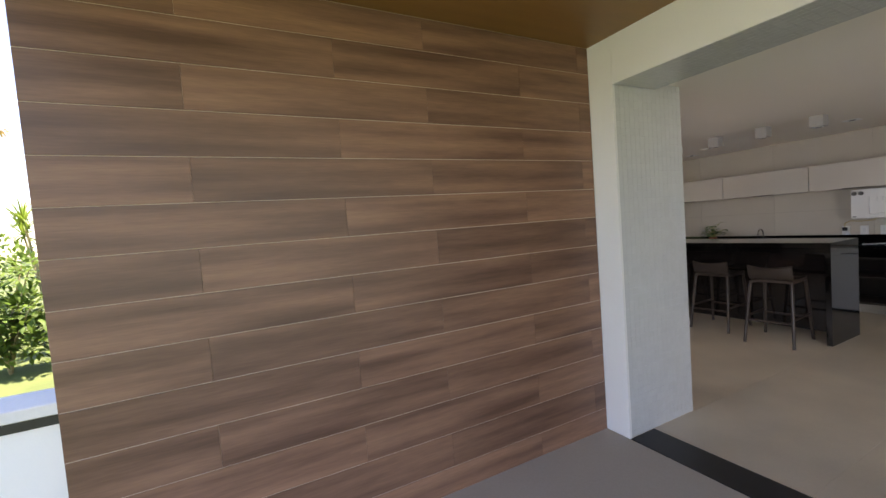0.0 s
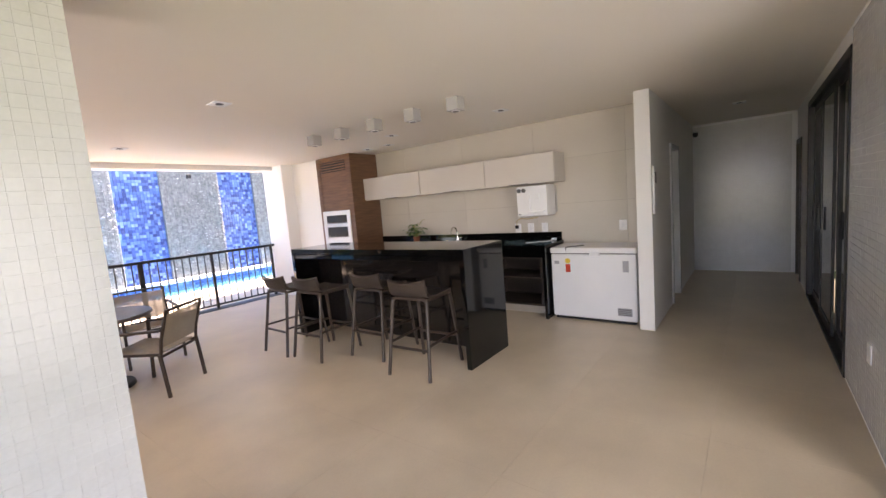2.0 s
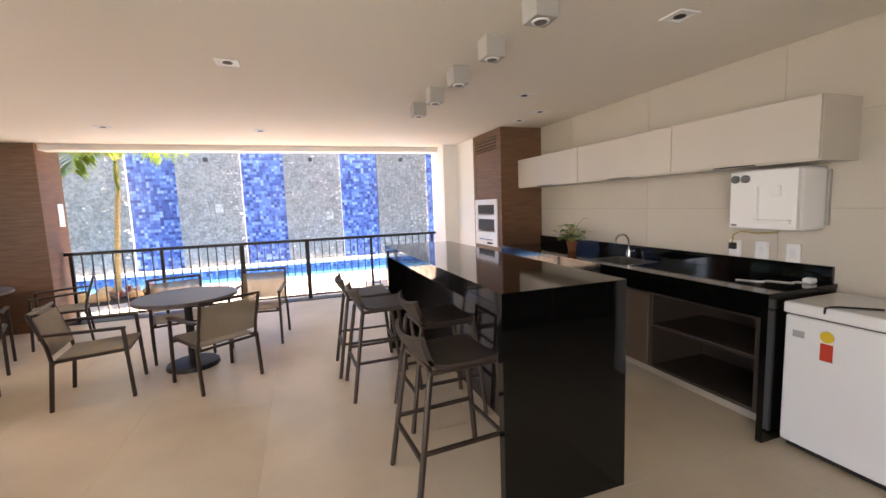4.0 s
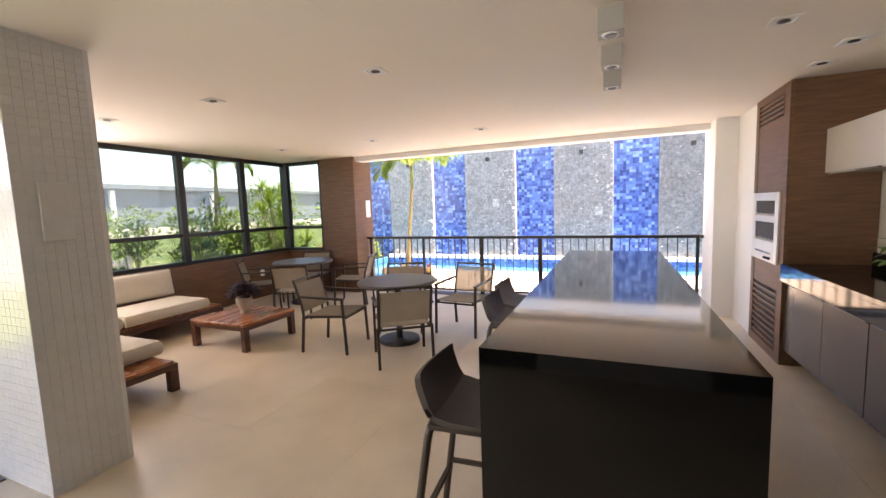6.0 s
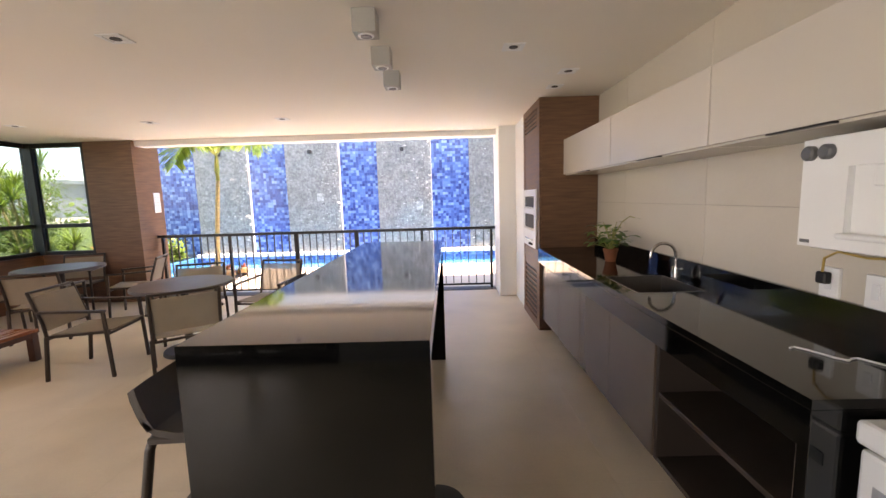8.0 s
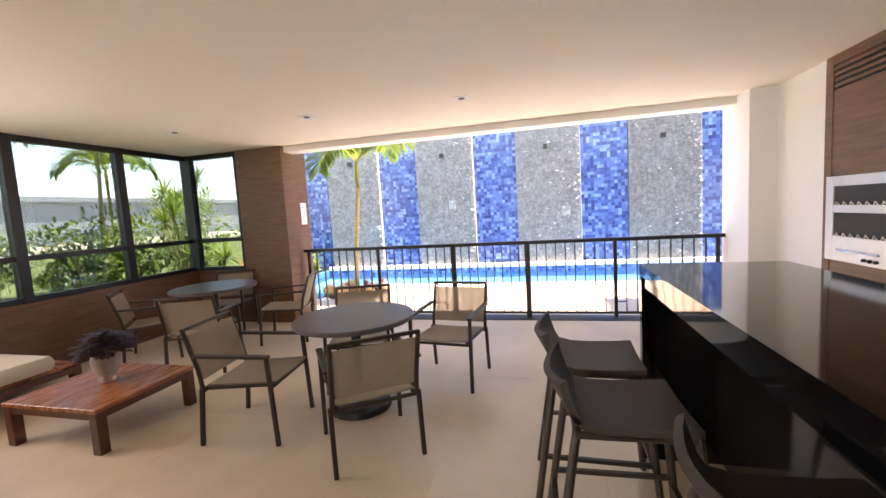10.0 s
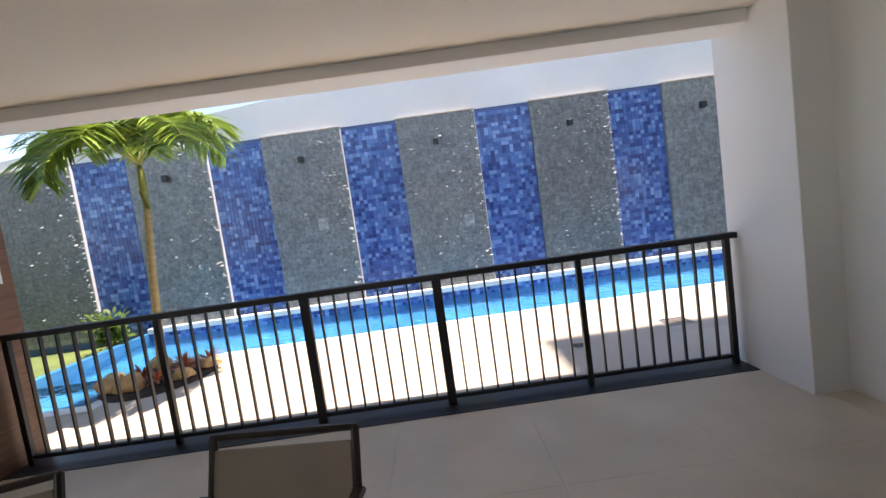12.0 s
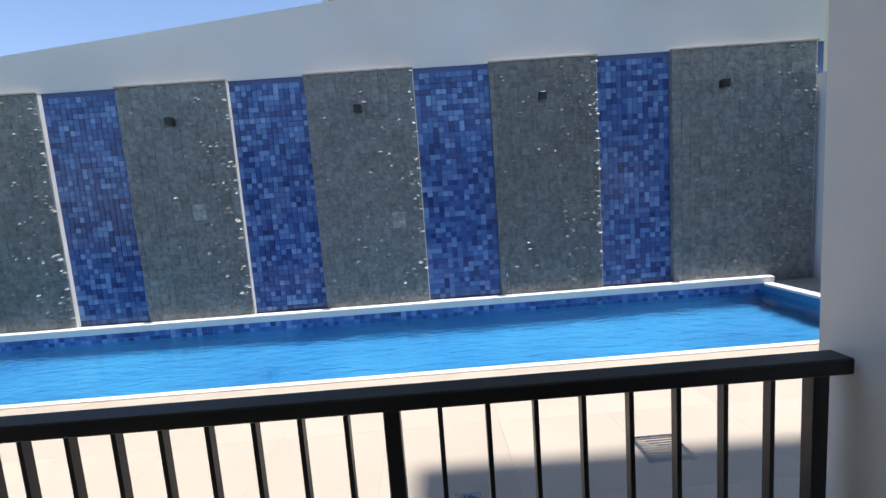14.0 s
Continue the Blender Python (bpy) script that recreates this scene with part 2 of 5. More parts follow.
M_POTPLASTER = mat("weathered_plaster_pot", (0.50, 0.45, 0.39), (0.36, 0.31, 0.26), 9, 0.85, 0.1, 0.35, 50)
M_SOIL = mat("soil", (0.05, 0.035, 0.025), (0.03, 0.02, 0.015), 20, 0.95, 0.03, 0.5, 80)
M_POOLTILE = mat("light_blue_pool_tile", (0.05, 0.245, 0.44), (0.028, 0.16, 0.34), 0.9, 0.3, 0.08, 0.1, 50, fine=0.06)
M_COPING = mat("white_coping", (0.74, 0.73, 0.70), (0.68, 0.67, 0.64), 3, 0.7, 0.1, 0.1, 60)
M_FENCE = mat("grey_fence_paint", (0.30, 0.31, 0.32), (0.24, 0.25, 0.26), 4, 0.6)
M_FARBUILD = mat("cream_render", (0.66, 0.60, 0.50), (0.60, 0.54, 0.45), 0.3, 0.9, 0.05, 0.05, 20, fine=0.03)
M_FARGREY = mat("blue_grey_render", (0.27, 0.30, 0.34), (0.23, 0.26, 0.30), 0.3, 0.9, 0.05, 0.05, 20, fine=0.03)
M_GLASS = glass_mat("window_glass", (0.47, 0.53, 0.53), 1.3)
M_CLEARISH = glass_mat("tinted_glass", (0.62, 0.64, 0.63), 1.4)
M_DARKGLASS = glass_mat("smoked_glass", (0.025, 0.025, 0.025), 1.6)
M_RED = mat("red_sticker", (0.60, 0.06, 0.03), rough=0.4, bump=0)
M_YELLOW = mat("yellow_sticker", (0.75, 0.52, 0.05), rough=0.4, bump=0)
M_GREY = mat("grey_print", (0.33, 0.34, 0.36), rough=0.5, bump=0)
M_COPPER = mat("yellow_cable", (0.45, 0.30, 0.07), rough=0.5, bump=0)


def blue_mosaic():
    """Glass tiles of many blues, one shade to a piece."""
    m = mat("blue_glass_mosaic", (0.05, 0.10, 0.34), rough=0.22, rvar=0.06, bump=0.04, bscale=40)
    n, l = m.node_tree.nodes, m.node_tree.links
    p = n["Principled BSDF"]
    inf = n.new("ShaderNodeNewGeometry")
    oi = n.new("ShaderNodeObjectInfo")
    ad = n.new("ShaderNodeMath")
    ad.operation = "ADD"
    l.new(inf.outputs["Random Per Island"], ad.inputs[0])
    l.new(oi.outputs["Random"], ad.inputs[1])
    fr = n.new("ShaderNodeMath")
    fr.operation = "FRACT"
    l.new(ad.outputs[0], fr.inputs[0])
    cr = n.new("ShaderNodeValToRGB")
    e = cr.color_ramp.elements
    e[0].position, e[0].color = 0.0, (0.022, 0.046, 0.17, 1)
    e[1].position, e[1].color = 1.0, (0.185, 0.325, 0.60, 1)
    for pos, col in ((0.2, (0.034, 0.078, 0.25, 1)), (0.55, (0.058, 0.135, 0.36, 1)), (0.82, (0.10, 0.205, 0.455, 1))):
        x = e.new(pos)
        x.color = col
    l.new(fr.outputs[0], cr.inputs[0])
    l.new(cr.outputs[0], p.inputs["Base Color"])
    return m


M_BLUE = blue_mosaic()
M_BLUEGROUT = mat("blue_grey_grout", (0.075, 0.125, 0.28), rough=0.8)


def water_mat():
    m = glass_mat("pool_water", (0.70, 0.90, 0.97), 1.0, 0.03)
    n, l = m.node_tree.nodes, m.node_tree.links
    rf = n.new("ShaderNodeBsdfRefraction")
    rf.inputs["IOR"].default_value, rf.inputs["Roughness"].default_value = 1.33, 0.0
    rf.inputs["Color"].default_value = (0.70, 0.90, 0.97, 1)
    mix = [k for k in n if k.type == "MIX_SHADER"][0]
    l.new(rf.outputs[0], mix.inputs[1])
    tc, no, b = n.new("ShaderNodeTexCoord"), n.new("ShaderNodeTexNoise"), n.new("ShaderNodeBump")
    mp = n.new("ShaderNodeMapping")
    mp.inputs["Scale"].default_value = (1.0, 2.2, 1)
    l.new(tc.outputs["Object"], mp.inputs[0])
    l.new(mp.outputs[0], no.inputs["Vector"])
    no.inputs["Scale"].default_value, no.inputs["Detail"].default_value = 4.2, 3
    b.inputs["Strength"].default_value, b.inputs["Distance"].default_value = 0.75, 0.05
    l.new(no.outputs[0], b.inputs["Height"])
    for k in n:
        if k.type in ("BSDF_GLOSSY", "LAYER_WEIGHT", "BSDF_REFRACTION"):
            l.new(b.outputs[0], k.inputs["Normal"])
    return m


M_WATER = water_mat()


# ---- building helpers ----
def box(bm, a, b, bev=0.0, seg=1):
    """A box from corner a to corner b, its edges bevelled."""
    r = bmesh.ops.create_cube(bm, size=1.0)
    vs = r["verts"]
    c = [(a[i] + b[i]) / 2 for i in range(3)]
    s = [abs(b[i] - a[i]) for i in range(3)]
    for v in vs:
        v.co = Vector((c[i] + v.co[i] * s[i] for i in range(3)))
    if bev:
        es = list({e for v in vs for e in v.link_edges})
        bmesh.ops.bevel(bm, geom=es, offset=min(bev, min(s) * 0.45), segments=seg, affect="EDGES", profile=0.5)
    return bm


def bar(bm, p, q, w, d=None, bev=0.0):
    """A square bar from p to q."""
    p, q = Vector(p), Vector(q)
    d = d or w
    r = bmesh.ops.create_cube(bm, size=1.0)
    way = q - p
    rot = way.to_track_quat("Z", "Y").to_matrix().to_4x4()
    m = Matrix.Translation((p + q) / 2) @ rot @ Matrix.Diagonal((w, d, way.length, 1))
    vs = r["verts"]
    bmesh.ops.transform(bm, matrix=m, verts=vs)
    if bev:
        bmesh.ops.bevel(bm, geom=list({e for v in vs for e in v.link_edges}), offset=bev, segments=1, affect="EDGES")
    return bm


def cyl(bm, c, r, z0, z1, r2=None, seg=32, bev=0.0):
    res = bmesh.ops.create_cone(bm, cap_ends=True, segments=seg, radius1=r, radius2=r if r2 is None else r2, depth=z1 - z0)
    bmesh.ops.translate(bm, vec=(c[0], c[1], (z0 + z1) / 2), verts=res["verts"])
    if bev:
        es = [e for e in {e for v in res["verts"] for e in v.link_edges} if len(e.link_faces) == 2 and any(len(f.verts) > 4 for f in e.link_faces)]
        bmesh.ops.bevel(bm, geom=es, offset=bev, segments=2, affect="EDGES")
    return bm


def tube(bm, pts, rad, seg=8, taper=None):
    """A round tube along points; taper gives each point's share of the radius."""
    pts = [Vector(p) for p in pts]
    rings = []
    for i, p in enumerate(pts):
        t = (pts[min(i + 1, len(pts) - 1)] - pts[max(i - 1, 0)]).normalized()
        q = t.to_track_quat("Z", "Y")
        r = rad * (taper[i] if taper else 1)
        rings.append([bm.verts.new(p + q @ Vector((r * math.cos(2 * math.pi * k / seg), r * math.sin(2 * math.pi * k / seg), 0))) for k in range(seg)])
    for a, b in zip(rings, rings[1:]):
        for k in range(seg):
            bm.faces.new((a[k], a[(k + 1) % seg], b[(k + 1) % seg], b[k]))
    bm.faces.new(list(reversed(rings[0])))
    bm.faces.new(rings[-1])
    return bm


def lathe(bm, c, profile, seg=28):
    """A turned body: profile of (radius, height), closed at both ends."""
    rings = [[bm.verts.new((c[0] + r * math.cos(2 * math.pi * k / seg), c[1] + r * math.sin(2 * math.pi * k / seg), c[2] + h)) for k in range(seg)] for r, h in profile]
    for a, b in zip(rings, rings[1:]):
        for k in range(seg):
            bm.faces.new((a[k], a[(k + 1) % seg], b[(k + 1) % seg], b[k]))
    bm.faces.new(list(reversed(rings[0])))
    bm.faces.new(rings[-1])
    return bm


def as_mesh(name, bm, material, smooth=False):
    me = bpy.data.meshes.new(name)
    bmesh.ops.recalc_face_normals(bm, faces=bm.faces[:])
    bm.to_mesh(me)
    bm.free()
    me.materials.append(material)
    if smooth:
        me.shade_smooth()
        me.set_sharp_from_angle(angle=radians(40))
    return me


def part(name, bm, material, parent=None, label="", smooth=False):
    ob = new(name, as_mesh(name, bm, material, smooth))
    if parent:
        ob.parent = parent
    return tagged(ob, label)


def thing(name, label, category, at=(0, 0, 0), group="", kind=""):
    e = new(name)
    e.location = at
    e.empty_display_size = 0.1
    return tagged(e, label, category, group, kind)


def B(a, b, bev=0.0, seg=1):
    return box(bmesh.new(), a, b, bev, seg)


def structure(name, bm, material, label, category, parent=None):
    return tagged(part(name, bm, material, parent), label, category, kind="structure")


def boxes(*pairs, bev=0.0):
    bm = bmesh.new()
    for a, b in pairs:
        box(bm, a, b, bev)
    return bm


# ---- the hall: floor, walls, ceiling ----
CEIL = 2.57
floor = structure("floor", boxes(((-0.3, -0.85, -0.15), (11.6, 7.56, -0.006))), M_GROUT, "matt beige cement-look porcelain floor with thin joints", "floor")
sill = structure("floor_sill", B((1.65, 7.56, -0.12), (7.35, 7.84, 0.006), 0.004), M_SILL, "black honed granite sill under the railing", "sill")
threshold = structure("floor_threshold", B((2.48, -0.7, -0.1), (2.74, 1.94, 0.008), 0.004), M_SILL, "black granite threshold strip at the entrance opening", "threshold")
porch = structure("floor_porch", B((-0.64, -3.0, -0.15), (2.48, 2.143, 0.003)), M_DECK, "pale grey stone porch floor", "floor")
structure("ceiling", boxes(((2.93, -0.85, CEIL), (11.6, 2.38, 2.9)), ((-0.3, 2.38, CEIL), (11.6, 7.42, 2.9))), M_CEIL, "smooth warm white plaster ceiling", "ceiling")
structure("wall_lintel", B((0.88, 7.42, 2.485), (7.35, 7.68, 3.3), 0.004), M_WHITE, "white lintel over the pool opening", "lintel")
structure("ceiling_porch", B((-0.9, -3.0, 2.84), (2.48, 2.143, 2.95)), M_PORCHCEIL, "amber brown wooden porch ceiling", "ceiling")
structure("wall_header", B((2.48, -0.7, 2.52), (2.93, 1.94, 2.95), 0.003), M_WHITE, "white header over the entrance opening", "lintel")
structure("wall_kitchen", B((8.215, 0.86, 0), (8.4, 6.4, 2.6)), M_WALLGROUT, "greige tiled wall behind the kitchen counter", "wall")
structure("wall_east", B((7.6, 6.33, 0), (8.2, 7.12, 2.6)), M_WHITE, "plain cream white wall beside the barbecue", "wall")
structure("wall_pilaster", B((7.35, 7.12, -0.1), (8.3, 7.79, 3.3), 0.004), M_WHITE, "white painted pilaster at the end of the railing", "wall")
structure("wall_partition", boxes(((7.56, 0.71, 0), (8.8, 0.86, 2.6)), ((8.8, 0.71, 2.1), (9.5, 0.86, 2.6)), ((9.5, 0.71, 0), (11.4, 0.86, 2.6))), M_WHITE, "white partition between the freezer and the corridor", "wall")
structure("wall_corridor_end", B((11.4, -0.85, 0), (11.6, 0.86, 2.6)), M_ENAMEL, "glossy white wall at the end of the corridor", "wall")
structure("wall_right", boxes(((5.5, -0.85, 0), (6.9, -0.7, 2.6)), ((9.75, -0.85, 0), (10.6, -0.7, 2.6)), ((11.3, -0.85, 0), (11.4, -0.7, 2.6)), ((2.93, -0.85, 2.42), (5.5, -0.7, 2.6)),
          ((6.9, -0.85, 2.44), (9.75, -0.7, 2.6)), ((10.6, -0.85, 2.1), (11.3, -0.7, 2.6)), ((2.48, -0.85, 0), (2.93, -0.7, 2.95))), M_WHITE, "white wall with dark framed doors", "wall")
structure("wall_closing", boxes(((2.4, -2.6, 0), (11.6, -2.5, 2.6)), ((11.6, -2.6, 0), (11.7, -0.85, 2.6)), ((2.4, -2.5, 0), (2.48, -0.85, 2.95)), ((8.2, 1.9, 0), (8.3, 1.9, 0.01)), ((9.0, 1.9, 0), (11.4, 2.0, 2.6)), ((2.4, -2.6, 2.6), (11.7, -0.85, 2.7))), M_WHITE, "plain white walls of the rooms behind the doors", "wall")
structure("wall_window_base", B((-0.3, 2.38, -0.1), (0.0, 7.5, 0.80)), M_WOOD, "wood-clad parapet under the lounge windows", "wall")
structure("wall_window_return", B((0.0, 7.36, -0.1), (0.88, 7.5, 0.80)), M_WOOD, "wood-clad parapet under the corner window", "wall")
structure("wall_wood_column", B((0.88, 7.35, -0.1), (1.65, 7.95, 2.62), 0.003), M_WOOD, "wood-clad column at the end of the railing", "column")
wood_wall = structure("wall_wood", B((-0.62, 2.147, -0.1), (2.48, 2.38, 2.95)), M_PLANKGROUT, "wall of wood-look porcelain planks with pale joints", "wall")
entry_col = structure("wall_entry_column", B((2.49, 1.95, 0), (3.24, 2.37, 2.95)), M_MOSGROUT, "column clad in small white glass mosaic", "column")
structure("wall_entry_column_face", B((2.48, 1.94, 0), (2.50, 2.142, 2.84)), M_WHITE, "white painted edge of the entrance column", "wall")
# roof slab, and an unseen block added to cast the terrace's stepped shadow
structure("roof", boxes(((-0.7, -3.0, 2.96), (7.3, 7.96, 3.3))), M_OUTWHITE, "flat white roof slab", "roof")
structure("shade_block", boxes(((11.38, -3.0, 3.31), (17, 8.80, 20.5))), M_OUTWHITE, "tall unseen white block added to shade the deck", "building")


# ---- windows of the lounge ----
def window(name, p, q, z0, z1, stops, transom, label):
    """A black framed window along the line p to q, with mullions at the given shares and one transom."""
    w = thing(name, label, "window", kind="structure")
    p, q = Vector((*p, 0)), Vector((*q, 0))
    up = Vector((0, 0, 1))
    d = 0.07
    for z, h in ((z0 + 0.03, 0.06), (z1 - 0.035, 0.07)):
        part("window_frame", bar(bmesh.new(), p + up * z, q + up * z, d, h, 0.004), M_BLACKALU, w)
    part("transom", bar(bmesh.new(), p + up * transom, q + up * transom, d, 0.06, 0.004), M_BLACKALU, w)
    xs = [0.0, *stops, 1.0]
    for s in xs:
        m = p.lerp(q, s)
        part("mullion", bar(bmesh.new(), m + up * z0, m + up * z1, 0.10, 0.10, 0.004), M_BLACKALU, w)
    side = (q - p).normalized()
    nrm = side.cross(up) * 0.003
    for a, b in zip(xs, xs[1:]):
        for lo, hi in ((z0, transom), (transom, z1)):
            bm = bmesh.new()
            bar(bm, p.lerp(q, a) + up * ((lo + hi) / 2), p.lerp(q, b) + up * ((lo + hi) / 2), 0.006, hi - lo - 0.04)
            g = part("pane", bm, M_GLASS, w)
            g.visible_shadow = False
    return w


window("window_1", (-0.1, 2.45), (-0.1, 7.42), 0.80, 2.57, (0.33, 0.556, 0.79), 1.27, "black aluminium lounge window with fixed lower panes")
window("window_2", (-0.02, 7.42), (0.87, 7.42), 0.80, 2.57, (), 1.27, "black aluminium corner window beside the wood column")


# ---- railing on the sill ----
rail = thing("railing", "black painted steel railing with thin balusters on a granite sill", "railing", (4.5, 7.72, 0))
rail_at = Matrix.Translation((-4.5, -7.72, 0))


def rpart(name, bm, material=None):
    bm.transform(rail_at)
    return part(name, bm, material or M_BLACKALU, rail)


rpart("top_rail", B((1.66, 7.685, 1.0), (7.36, 7.755, 1.045), 0.004))
POSTS = (1.73, 2.87, 4.0, 5.02, 6.12, 7.28)
for i, x in enumerate(POSTS):
    w = 0.035 if i in (2, 3) else 0.022
    rpart("post", B((x - w, 7.70, 0.006), (x + w, 7.74, 1.0), 0.003))
for a, b in zip(POSTS, POSTS[1:]):
    rpart("bottom_rail", B((a + 0.02, 7.705, 0.055), (b - 0.02, 7.735, 0.085), 0.003))
    n = 8
    for k in range(1, n + 1):
        x = a + (b - a) * k / (n + 1)
        rpart("baluster", B((x - 0.0065, 7.707, 0.085), (x + 0.0065, 7.733, 1.0)))

# ---- kitchen ----
isl = thing("kitchen_island", "long black polished granite bar island with open knee space", "island", (6.15, 3.3, 0))


def ipart(name, bm, material, label="", parent=isl, off=(6.15, 3.3, 0), smooth=False):
    bm.transform(Matrix.Translation([-v for v in off]))
    return part(name, bm, material, parent, label, smooth)


ipart("top", B((5.79, 2.0005, 1.08), (6.51, 4.6045, 1.14)), M_GRANITE)
ipart("side_panel", B((5.79, 1.95, 0.0), (6.51, 2.0004, 1.14)), M_GRANITE)
ipart("side_panel", B((5.79, 4.605, 0.0), (6.51, 4.655, 1.14)), M_GRANITE)
ipart("body", B((6.16, 2.001, 0.06), (6.36, 4.604, 1.074), 0.003), M_DARKGLOSS, "dark glossy panel body")
ipart("apron", B((5.80, 2.001, 1.02), (5.83, 4.604, 1.074), 0.002), M_GRANITE)

# base units
def unit(name, label, y0, y1):
    return thing(name, label, "cabinet", (7.9, (y0 + y1) / 2, 0), group="base cabinets under the counter")


DOORS = ((4.06, 5.395, 4.66), (2.87, 4.055, 3.46))
for y0, y1, mid in DOORS:
    u = unit("base_cabinet", "glossy taupe base cabinet under the black counter", y0, y1)
    o = (7.9, (y0 + y1) / 2, 0)
    ipart("body", B((7.625, y0, 0.15), (8.2, y1, 0.79)), M_SHELF, "", u, o)
    for a, b in ((y0, mid), (mid, y1)):
        ipart("door", B((7.603, a + 0.002, 0.155), (7.622, b - 0.002, 0.765), 0.002), M_TAUPE, "", u, o)
        ipart("handle", B((7.597, a + 0.02, 0.767), (7.622, b - 0.02, 0.777), 0.001), M_BLACKALU, "", u, o)
u = unit("open_shelf_unit", "dark open shelf unit at the end of the counter", 2.0, 2.865)
o = (7.9, 2.4325, 0)
ipart("side", B((7.61, 2.0, 0.15), (8.2, 2.03, 0.79), 0.002), M_SHELF, "", u, o)
ipart("side", B((7.61, 2.835, 0.15), (8.2, 2.865, 0.79), 0.002), M_SHELF, "", u, o)
for z in (0.15, 0.50, 0.765):
    ipart("shelf", B((7.612, 2.03, z), (8.2, 2.835, z + 0.025), 0.002), M_SHELF, "", u, o)
ipart("back", B((8.185, 2.03, 0.175), (8.2, 2.835, 0.765)), M_SHELF, "", u, o)
tagged(part("plinth", B((7.80, 2.0, 0), (8.2, 5.395, 0.149)), M_PLINTH), "beige tiled plinth under the base cabinets", "plinth", kind="structure")
counter = thing("countertop", "black polished granite counter with deep front edge and backsplash", "counter", (7.9, 3.6, 0.79))
o = (7.9, 3.6, 0.79)
ipart("top", boxes(((7.56, 1.93, 0.92), (8.21, 3.20, 0.95)), ((7.56, 3.70, 0.92), (8.21, 5.398, 0.95)), ((7.56, 3.20, 0.92), (7.66, 3.70, 0.95)), ((8.06, 3.20, 0.92), (8.21, 3.70, 0.95))), M_GRANITE, "", counter, o)
ipart("front_edge", B((7.56, 1.93, 0.795), (7.585, 5.398, 0.919), 0.002), M_GRANITE, "", counter, o)
ipart("end_panel", B((7.562, 1.932, 0.0), (8.205, 1.972, 0.919), 0.002), M_GRANITE, "", counter, o)
ipart("backsplash", B((8.185, 1.95, 0.951), (8.212, 5.398, 1.06), 0.002), M_GRANITE, "", counter, o)
sink = thing("sink", "stainless steel sink bowl set in the counter", "sink", (7.86, 3.45, 0.75))
o = (7.86, 3.45, 0.75)
ipart("bowl", boxes(((7.66, 3.20, 0.80), (7.67, 3.70, 0.951)), ((8.05, 3.20, 0.80), (8.06, 3.70, 0.951)), ((7.67, 3.20, 0.80), (8.05, 3.21, 0.951)), ((7.67, 3.69, 0.80), (8.05, 3.70, 0.951)), ((7.67, 3.21, 0.796), (8.05, 3.69, 0.806))), M_SINKSTEEL, "", sink, o)
ipart("drain", cyl(bmesh.new(), (7.86, 3.45), 0.045, 0.806, 0.812, bev=0.002), M_CHROME, "", sink, o, True)
tap = thing("faucet", "chrome gooseneck kitchen faucet behind the sink", "faucet", (8.11, 3.63, 0.95))
o = (8.11, 3.63, 0.95)
ipart("base", cyl(bmesh.new(), (8.11, 3.63), 0.028, 0.95, 1.02, 0.022, bev=0.003), M_CHROME, "", tap, o, True)
arc = [(8.11, 3.63, 1.02), (8.11, 3.63, 1.08)] + [(8.11 - 0.085 + 0.085 * math.cos(a), 3.63, 1.10 + 0.085 * math.sin(a)) for a in [math.pi * k / 10 for k in range(11)]] + [(7.94, 3.63, 1.088)]
ipart("spout", tube(bmesh.new(), arc, 0.0105, 12), M_CHROME, "", tap, o, True)
ipart("handle", bar(bmesh.new(), (8.11, 3.61, 1.0), (8.11, 3.55, 1.02), 0.014, 0.014, 0.003), M_CHROME, "", tap, o)

# wall cabinets
for y0, y1 in ((4.1, 5.385), (2.895, 4.095), (1.87, 2.89)):
    u = thing("wall_cabinet", "pearl grey lacquered wall cabinet with lift-up front", "cabinet", (8.02, (y0 + y1) / 2, 1.73), group="wall cabinets above the counter")
    o = (8.02, (y0 + y1) / 2, 1.73)
    ipart("body", B((7.855, y0, 1.735), (8.212, y1, 2.115), 0.002), M_CABWHITE, "", u, o)
    ipart("front", B((7.832, y0 + 0.002, 1.745), (7.853, y1 - 0.002, 2.115), 0.002), M_CABWHITE, "", u, o)
    m = (y0 + y1) / 2
    ipart("handle", B((7.826, m - 0.14, 1.737), (7.853, m + 0.14, 1.744), 0.001), M_BLACKALU, "slim dark edge handle", u, o)

# barbecue tower
tw = thing("barbecue_tower", "wood-clad barbecue tower with louvres and a steel-framed grill door", "barbecue", (7.9, 5.87, 0))
o = (7.9, 5.87, 0)
ipart("cladding", boxes(((7.60, 5.40, 0), (8.21, 6.33, CEIL - 0.004))), M_WOOD, "", tw, o)
for p, q in (((7.575, 5.40, 0.0), (7.60, 5.53, CEIL - 0.004)), ((7.575, 6.24, 0.0), (7.60, 6.33, CEIL - 0.004)), ((7.575, 5.531, 2.49), (7.60, 6.239, CEIL - 0.004)), ((7.58, 5.531, 1.6), (7.60, 6.239, 2.29)), ((7.58, 5.531, 0.67), (7.60, 6.239, 0.92)), ((7.575, 5.531, 0.0), (7.60, 6.239, 0.09))):
    ipart("front_panel", B(p, q, 0.0015), M_WOOD, "", tw, o)
